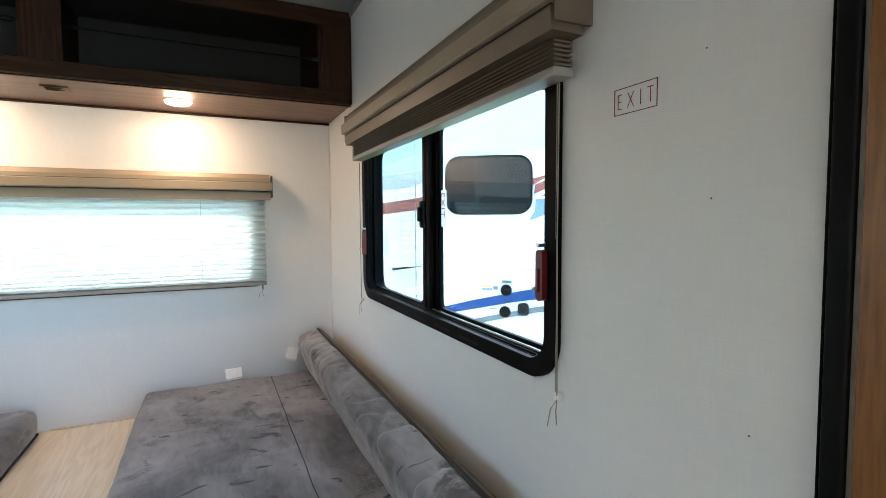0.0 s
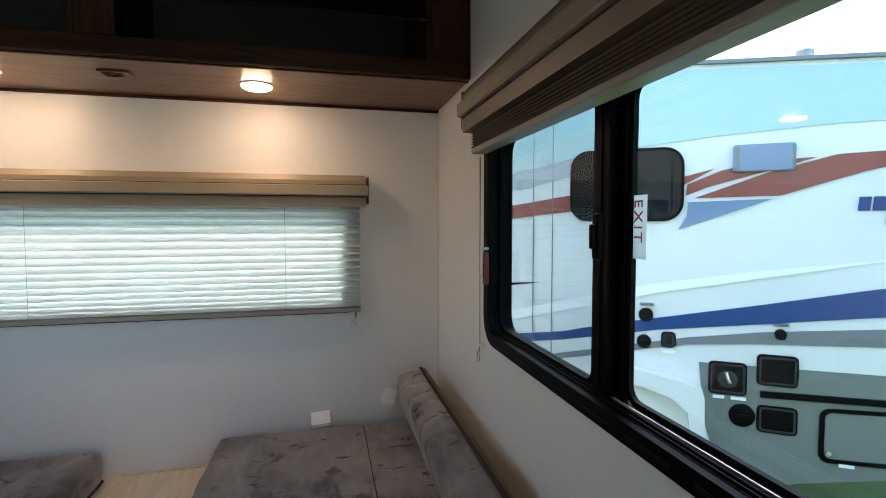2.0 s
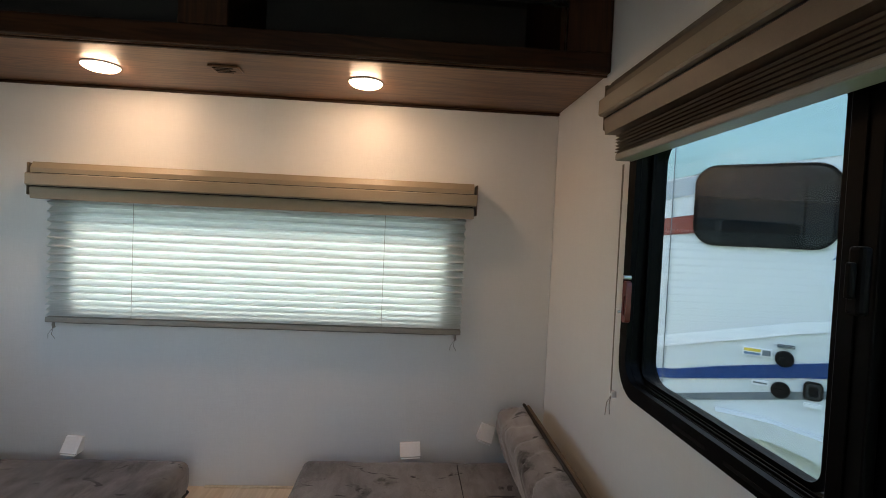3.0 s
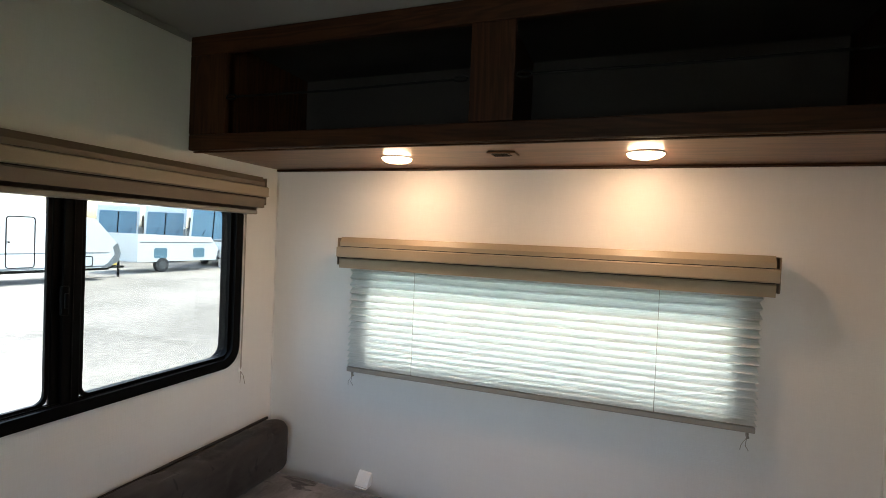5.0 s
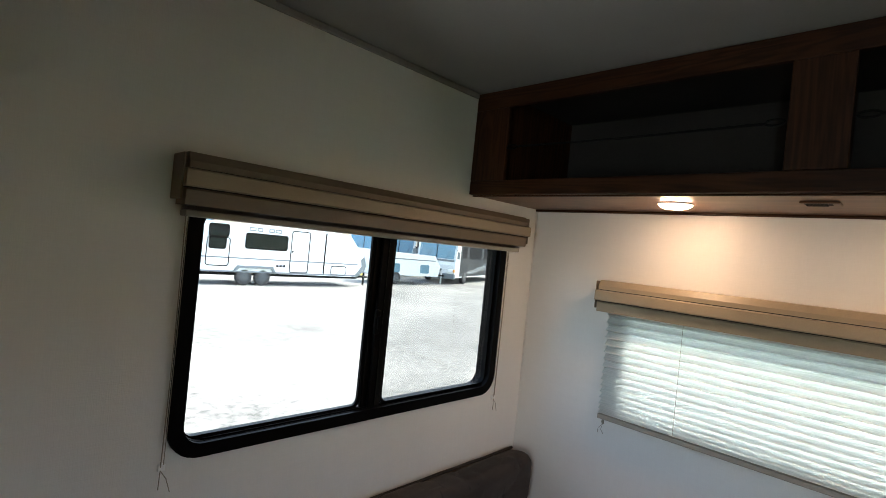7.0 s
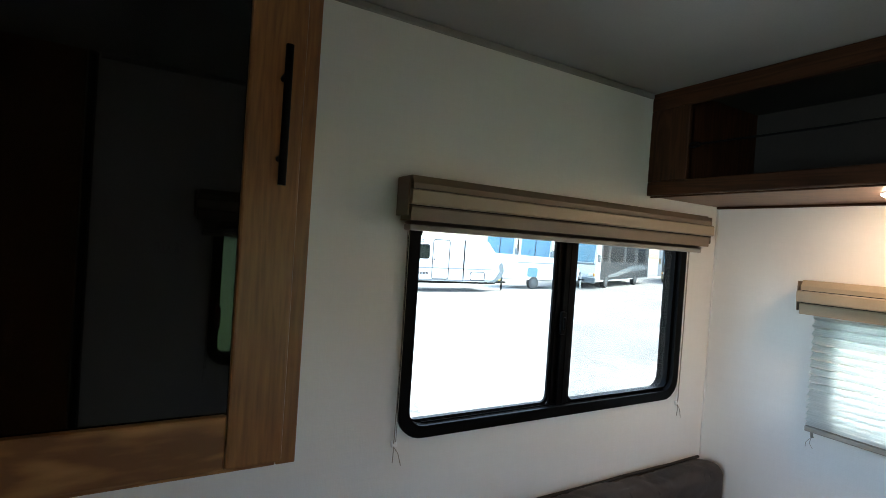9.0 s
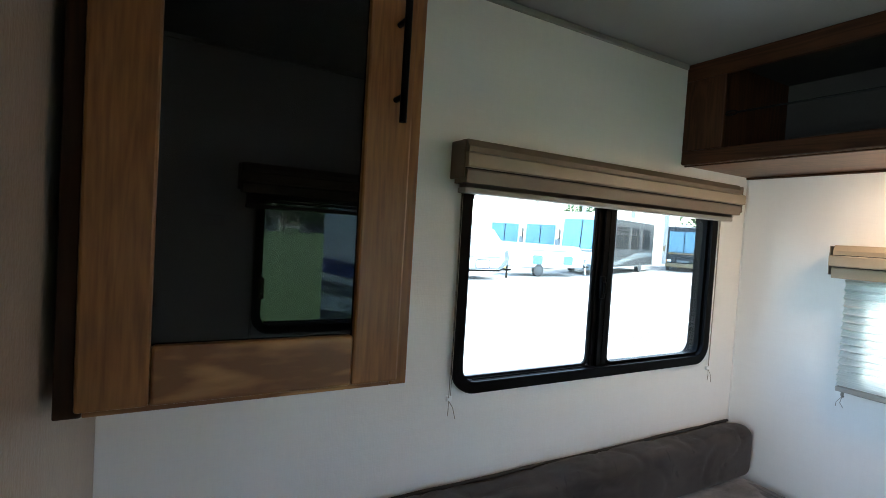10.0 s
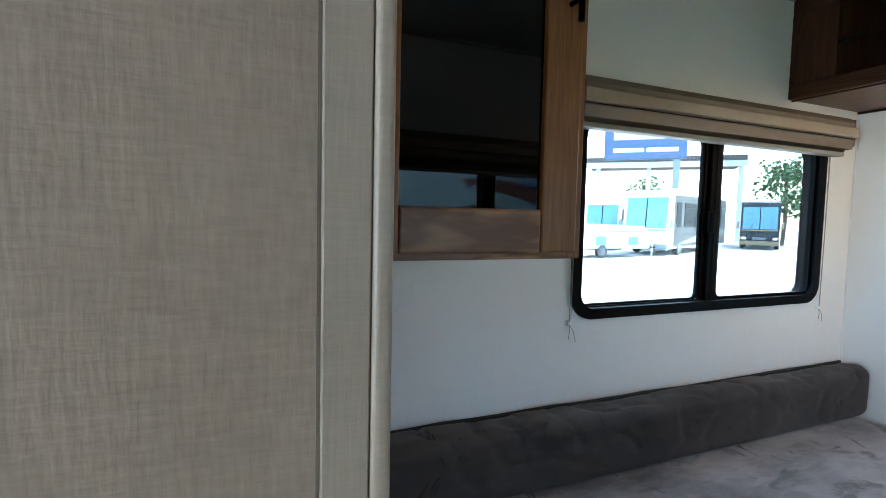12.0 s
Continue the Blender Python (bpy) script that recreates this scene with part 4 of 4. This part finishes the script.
# ---- across the lot: travel trailer, its side facing +x; x along the side ----
tt = thing("travel_trailer", (-20.2, 11.7, GZ), "white twin-axle travel trailer with a sloping front", "trailer", turn=90)
tt.scale = (0.82, 0.82, 0.82)
tp = [(-4.75, 0.68), (-4.75, 3.0), (-4.6, 3.16), (3.0, 3.25), (4.2, 3.1), (5.3, 1.9), (5.5, 1.35), (5.35, 0.9), (4.8, 0.62)]
part("body", prism(tp, 0.0, 2.4, on_y(0)), GEL, tt, "white ribbed body")
part("front_cap", prism([(4.5, 0.62), (4.95, 0.66), (5.40, 0.95), (5.54, 1.35), (5.34, 1.9), (5.1, 1.7), (5.2, 1.3), (4.9, 0.9)], -0.012, 0.0, on_y(0)), GREYP, tt)
part("undercarriage", box((-4.6, 0.1, 0.5), (5.0, 2.3, 0.66), 0.02), BLACK, tt)


def pane_on(parent, a0, a1, b0, b1, r, material, frame_m=BLACK, off=-0.02):
    p = part("window", prism(rounded(a0, a1, b0, b1, r, 4), off, 0.001, on_y(0)), material, parent)
    part("frame", ring(rounded(a0 - 0.05, a1 + 0.05, b0 - 0.05, b1 + 0.05, r + 0.04, 4), rounded(a0, a1, b0, b1, r, 4), off - 0.01, 0.001, on_y(0)), frame_m, p)
    return p


pane_on(tt, -4.0, -3.1, 2.45, 3.0, 0.08, DARKG)
pane_on(tt, -3.95, -3.2, 1.85, 2.45 - 0.12, 0.08, DARKG)
pane_on(tt, -2.15, 0.1, 1.95, 2.68, 0.1, DARKG)
for a0, a1, b0, b1 in ((0.35, 1.5, 0.74, 3.06), (-4.1, -2.95, 0.95, 2.40), (3.0, 4.1, 0.7, 1.25)):
    part("door", ring(rounded(a0, a1, b0, b1, 0.15, 4), rounded(a0 + 0.045, a1 - 0.045, b0 + 0.045, b1 - 0.045, 0.12, 4), -0.012, 0.001, on_y(0)), BLACK, tt)
part("door_handle", box((0.42, -0.06, 1.85), (0.50, -0.013, 1.95), 0.01), BLACK, tt)
part("seam", box((2.48, -0.012, 0.75), (2.56, 0.001, 3.1)), BLACK, tt)
part("seam", box((-4.42, -0.012, 1.2), (-4.36, 0.001, 3.1)), GREYP, tt)
part("stripe", box((-4.7, -0.008, 1.36), (4.9, 0.001, 1.42)), GREYP, tt)
part("belly_stripe", box((-4.7, -0.010, 0.66), (4.85, 0.001, 0.74)), GREYP, tt)
for x, w_ in ((-2.05, 0.36), (-1.62, 0.3), (-0.98, 0.3), (-0.62, 0.36)):
    part("letter_bar", ring([(x, 2.83), (x + w_, 2.83), (x + w_, 3.02), (x, 3.02)], [(x + 0.05, 2.88), (x + w_ - 0.05, 2.88), (x + w_ - 0.05, 2.97), (x + 0.05, 2.97)], -0.008, 0.001, on_y(0)), GREYP, tt)
for x in (-2.1, -1.1):
    wheel(tt, x, 0.12, 0.42, 0.42, 0.24)
part("fender", prism([(-2.72, 0.7), (-2.5, 1.02), (-0.6, 1.02), (-0.42, 0.7), (-0.55, 0.7), (-0.7, 0.9), (-2.4, 0.9), (-2.6, 0.7)], -0.10, 0.001, on_y(0)), GREYP, tt)
for x in (-0.35, -0.15, 0.05):
    part("filler_cap", lathe([(0.07, 0.001), (0.07, -0.02), (0.02, -0.025)], 12, lambda a, b, h: (x + a, h, 1.08 + b)), BLACK, tt)
part("jack", box((6.2, 1.1, 0.0), (6.3, 1.2, 0.9), 0.01), BLACK, tt)
part("tongue", box((5.0, 1.0, 0.5), (6.5, 1.3, 0.62), 0.02), BLACK, tt)
part("battery_box", box((5.5, 0.9, 0.625), (6.0, 1.4, 1.05), 0.04), BLACK, tt)
part("yellow_plate", box((5.55, 0.86, 0.68), (5.95, 0.897, 0.82)), YELLOW, tt)


def coach(at, turn, length, wide, high, paint, lower, shield, flank, label):
    """A bus-like motorhome, its nose towards -y, its length along y."""
    c = thing("motorhome", at, label, "motorhome", "motorhomes across the lot", turn)
    e = wide / 2
    nose = [(0.0, 0.45), (-0.06, 1.3), (0.02, 1.7), (0.30, high - 0.45), (0.42, high - 0.12), (0.75, high), (length, high - 0.03), (length, 0.5)]
    put = lambda a, b, d: (d, a, b)
    part("body", prism(nose, -e, e, put), paint, c)
    part("bumper", box((-e - 0.02, -0.16, 0.35), (e + 0.02, 0.12, 0.72), 0.06, 3), lower, c)
    ws = part("windshield", prism([(0.01, 1.72), (0.27, high - 0.5), (0.24, high - 0.5), (-0.03, 1.72)], -e + 0.16, e - 0.16, put), shield, c, "large tinted windshield")
    part("divider", prism([(-0.022, 1.72), (0.245, high - 0.5), (0.225, high - 0.5), (-0.045, 1.72)], -0.03, 0.03, put), BLACK, ws)
    for s in (-0.5, 0.5):
        part("wiper", tube([(s * e, -0.06, 1.68), (s * e + 0.25, 0.02, 2.25)], 0.015, 5), BLACK, ws)
    part("cowl", box((-e + 0.1, -0.10, 1.55), (e - 0.1, -0.015, 1.67), 0.02), lower, c)
    for s in (-1, 1):
        h = part("headlight", box((s * (e - 0.28) - 0.16, -0.19, 0.82), (s * (e - 0.28) + 0.16, 0.0, 1.04), 0.04, 2), WHITE, c)
        part("indicator", box((s * (e - 0.06) - 0.05, -0.17, 0.84), (s * (e - 0.06) + 0.05, -0.01, 1.02), 0.02, 2), AMBER, h)
        m = part("mirror", box((s * (e + 0.2) - 0.09, -0.16, 1.75), (s * (e + 0.2) + 0.09, -0.02, 2.25), 0.04, 2), lower, c)
        part("arm", tube([(s * (e - 0.02), 0.1, 2.35), (s * (e + 0.2), -0.08, 2.2)], 0.025, 6), BLACK, m)
        lo, hi = sorted((s * e, s * (e + 0.012)))
        part("side_panel", prism([(0.95, 0.55), (0.95, high - 0.3), (length - 0.1, high - 0.2), (length - 0.1, 0.55)], lo, hi, put), flank, c)
        lo, hi = sorted((s * (e + 0.0125), s * (e + 0.02)))
        part("swoosh", prism([(1.1, 0.7), (length * 0.3, 1.0), (length * 0.62, 1.55), (length - 0.3, 1.6), (length - 0.3, 1.25), (length * 0.6, 1.1), (length * 0.3, 0.72)], lo, hi, put), lower, c)
        lo, hi = sorted((s * (e + 0.0125), s * (e + 0.03)))
        for k, (f0, f1) in enumerate(((0.10, 0.17), (0.22, 0.44), (0.50, 0.66), (0.74, 0.90))):
            w_ = part("side_window", prism(rounded(length * f0, length * f1, 1.85, high - 0.75, 0.12, 4), lo, hi, put), COACHWIN, c)
        for y0 in (length * 0.16, length * 0.70):
            wheel(c, s * (e - 0.12), y0, 0.5, 0.5, 0.3, "x")
    part("grille", box((-0.5, -0.115, 0.8), (0.5, -0.02, 1.02), 0.02), GREYP, c)
    part("air_unit", box((-0.4, length * 0.3, high), (0.4, length * 0.3 + 1.0, high + 0.28), 0.08, 2), WHITE, c)
    part("antenna", box((-0.35, length * 0.6, high), (0.3, length * 0.6 + 0.5, high + 0.2), 0.06, 2), GREYP, c)
    return c


coach((-23.92, 24.9, GZ), 24, 13.5, 2.9, 4.2, GEL, GREYP, BLUEG, SILVERP, "white-nosed silver coach with a wide blue windshield and grey swoosh")
coach((-27.6, 41.4, GZ), 33, 10.0, 2.8, 4.1, SILVERP, GOLDP, BLUEG, BLUEP, "blue coach with a gold lower nose")
coach((-28.6, 25.4, GZ), 38, 9.5, 2.5, 3.8, GEL, GREYP, BLUEG, GEL, "white coach with dark windows behind the low trailer")
coach((-32.0, 24.6, GZ), 42, 9.5, 2.5, 3.8, GEL, GREYP, BLUEG, GEL, "white coach with a blue windshield behind the trailers")
coach((6.4, -7.9, GZ), 90, 9.0, 2.5, 4.2, HOUSE, GREYP, BLUEG, HOUSE, "grey motorhome mirrored in the neighbouring motorhome's window")
coach((-40.5, 14.6, GZ), 70, 10.0, 2.6, 3.8, SILVERP, GREYP, BLUEG, SILVERP, "grey coach behind the rear of the travel trailer")
# low white folding trailer beside the travel trailer's nose
ft = thing("toy_hauler", (-22.0, 20.7, GZ), "low white trailer with dark hatches and a coupling", "trailer", turn=90)
part("body", prism([(-2.3, 0.55), (-2.3, 1.95), (2.2, 1.85), (2.75, 1.2), (2.6, 0.55)], 0.0, 2.2, on_y(0)), GEL, ft)
for a in (-1.4, 1.0):
    part("hatch", prism(rounded(a, a + 0.75, 0.72, 1.25, 0.1, 4), -0.02, 0.001, on_y(0)), BLUEG, ft)
part("stripe", box((-2.2, -0.01, 1.5), (2.3, 0.001, 1.56)), GREYP, ft)
wheel(ft, -0.9, 0.1, 0.38, 0.38, 0.24)
part("tongue", box((2.5, 1.0, 0.5), (4.2, 1.2, 0.6), 0.02), BLACK, ft)
part("jack", box((3.9, 1.0, 0.0), (3.98, 1.1, 0.95), 0.01), STEEL, ft)

# ---- sign, canopy and trees ----
sg = thing("roadside_sign", (-39.9, 45.2, GZ), "tall navy roadside sign on a steel post", "sign", turn=45)
part("post", box((-0.35, -0.2, 0), (0.35, 0.2, 9.1), 0.03), GREYP, sg)
bd = part("board", box((-7.6, -0.35, 9.1), (1.0, 0.35, 13.4), 0.08, 2), NAVY, sg)
for x, z, w_, h_ in ((-6.6, 11.3, 5.5, 0.9), (-6.6, 9.9, 3.2, 0.45), (-3.1, 9.9, 3.2, 0.45)):
    part("letter_bar", box((x, -0.37, z), (x + w_, -0.352, z + h_)), WHITE, bd)
cn = thing("canopy", (-47.5, 51.8, GZ), "long brown-roofed canopy building behind the lot", "building", turn=45)
part("roof", box((-9.5, -4, 9.2), (8.5, 4, 10.2), 0.1), BRICKY, cn)
part("fascia", box((-9.55, -4.06, 8.8), (8.55, -4.005, 9.5), 0.02), HOUSE, cn)
for x in (-8, -2, 4, 8):
    part("column", box((x - 0.25, -3.5, 0), (x + 0.25, -3.0, 9.195), 0.02), HOUSE, cn)


def tree(at, high, spread, seed, label):
    """A tapered trunk with limbs and a ragged crown of small leaf clumps."""
    rnd = random.Random(seed)
    t = thing("tree", at, label, "tree", "trees")
    trunk = bmesh.new()
    tips = []
    tube([(0, 0, 0), (0.02 * high, 0, high * 0.3), (0, 0.02 * high, high * 0.62), (0, 0, high * 0.9)], high * 0.022, 8, trunk)
    for k in range(9):
        a, z = k * 2.4 + rnd.random(), high * (0.32 + 0.06 * k)
        r = spread * (1 - 0.07 * k) * rnd.uniform(0.6, 1.0)
        tip = (r * math.cos(a), r * math.sin(a), z + high * rnd.uniform(0.06, 0.16))
        tube([(0, 0, z), (tip[0] * 0.5, tip[1] * 0.5, z + high * 0.05), tip], high * 0.008, 5, trunk)
        tips.append(tip)
    tips.append((0, 0, high * 0.92))
    part("trunk", trunk, BARK, t)
    crown = bmesh.new()
    for tip in tips:
        for _ in range(90):
            o = Vector((rnd.gauss(0, 1), rnd.gauss(0, 1), rnd.gauss(0, 0.75))) * spread * 0.26
            c = Vector(tip) + o
            n = Vector((rnd.gauss(0, 1), rnd.gauss(0, 1), rnd.gauss(0, 1))).normalized()
            u = n.orthogonal().normalized() * spread * rnd.uniform(0.05, 0.1)
            v = n.cross(u)
            crown.faces.new([crown.verts.new(c + p) for p in (u, v, -u, -v)])
    part("crown", crown, LEAF, t)


tree((-32.7, 52.5, GZ), 8.8, 3.0, 1, "broadleaf tree behind the blue coach")
tree((-60, 61, GZ), 9.0, 3.0, 2, "broadleaf tree behind the canopy")

# ---- beyond the lawn, seen in the cabinet's glass ----
tagged(obj("field", box((70.5, -200, GZ + 0.001), (220, 200, GZ + 0.02)), GRASS), "far green field", "field", kind="structure")
for k in range(16):
    hgt = 5.4 + 2.2 * ((k * 7) % 5) / 4
    tree((100 + 4 * ((k * 3) % 4), -14 + 5.2 * k, GZ), hgt, hgt * 0.5, 20 + k, "dark broadleaf tree at the field's far edge")


def house(at, turn, label):
    h = thing("house", at, label, "house", "houses", turn)
    part("wall", box((-5, -4, 0), (5, 4, 3.2), 0.03), HOUSE, h)
    part("roof", prism([(-4.5, 3.2), (4.5, 3.2), (0, 5.6)], -5.4, 5.4, lambda a, b, d: (d, a, b)), BRICKY, h)
    for x in (-3, 0, 3):
        w_ = part("window", box((x - 0.6, -4.03, 1.2), (x + 0.6, -3.99, 2.3), 0.01), DARKG, h)
    part("door", box((1.1, -4.04, 0), (2.0, -3.99, 2.1), 0.01), GREYP, h)


house((122, 20, GZ), -75, "pale house with a brown roof beyond the field")
house((126, 36, GZ), -75, "pale house with a brown roof among trees")
pk = thing("pickup_truck", (79.6, 29.2, GZ), "white pickup truck parked beyond the lawn", "truck", turn=110)
part("body", prism([(-2.7, 0.45), (-2.7, 1.05), (-0.6, 1.08), (-0.35, 1.75), (1.0, 1.8), (1.5, 1.15), (2.7, 1.0), (2.75, 0.45)], -0.95, 0.95, on_y(0)), WHITE, pk)
for s in (-1, 1):
    lo, hi = sorted((s * 0.951, s * 0.965))
    part("side_window", prism([(-0.25, 1.15), (-0.1, 1.65), (0.9, 1.68), (1.25, 1.15)], lo, hi, on_y(0)), DARKG, pk)
    for x in (-1.8, 1.8):
        wheel(pk, x, s * 0.86, 0.4, 0.4, 0.25)
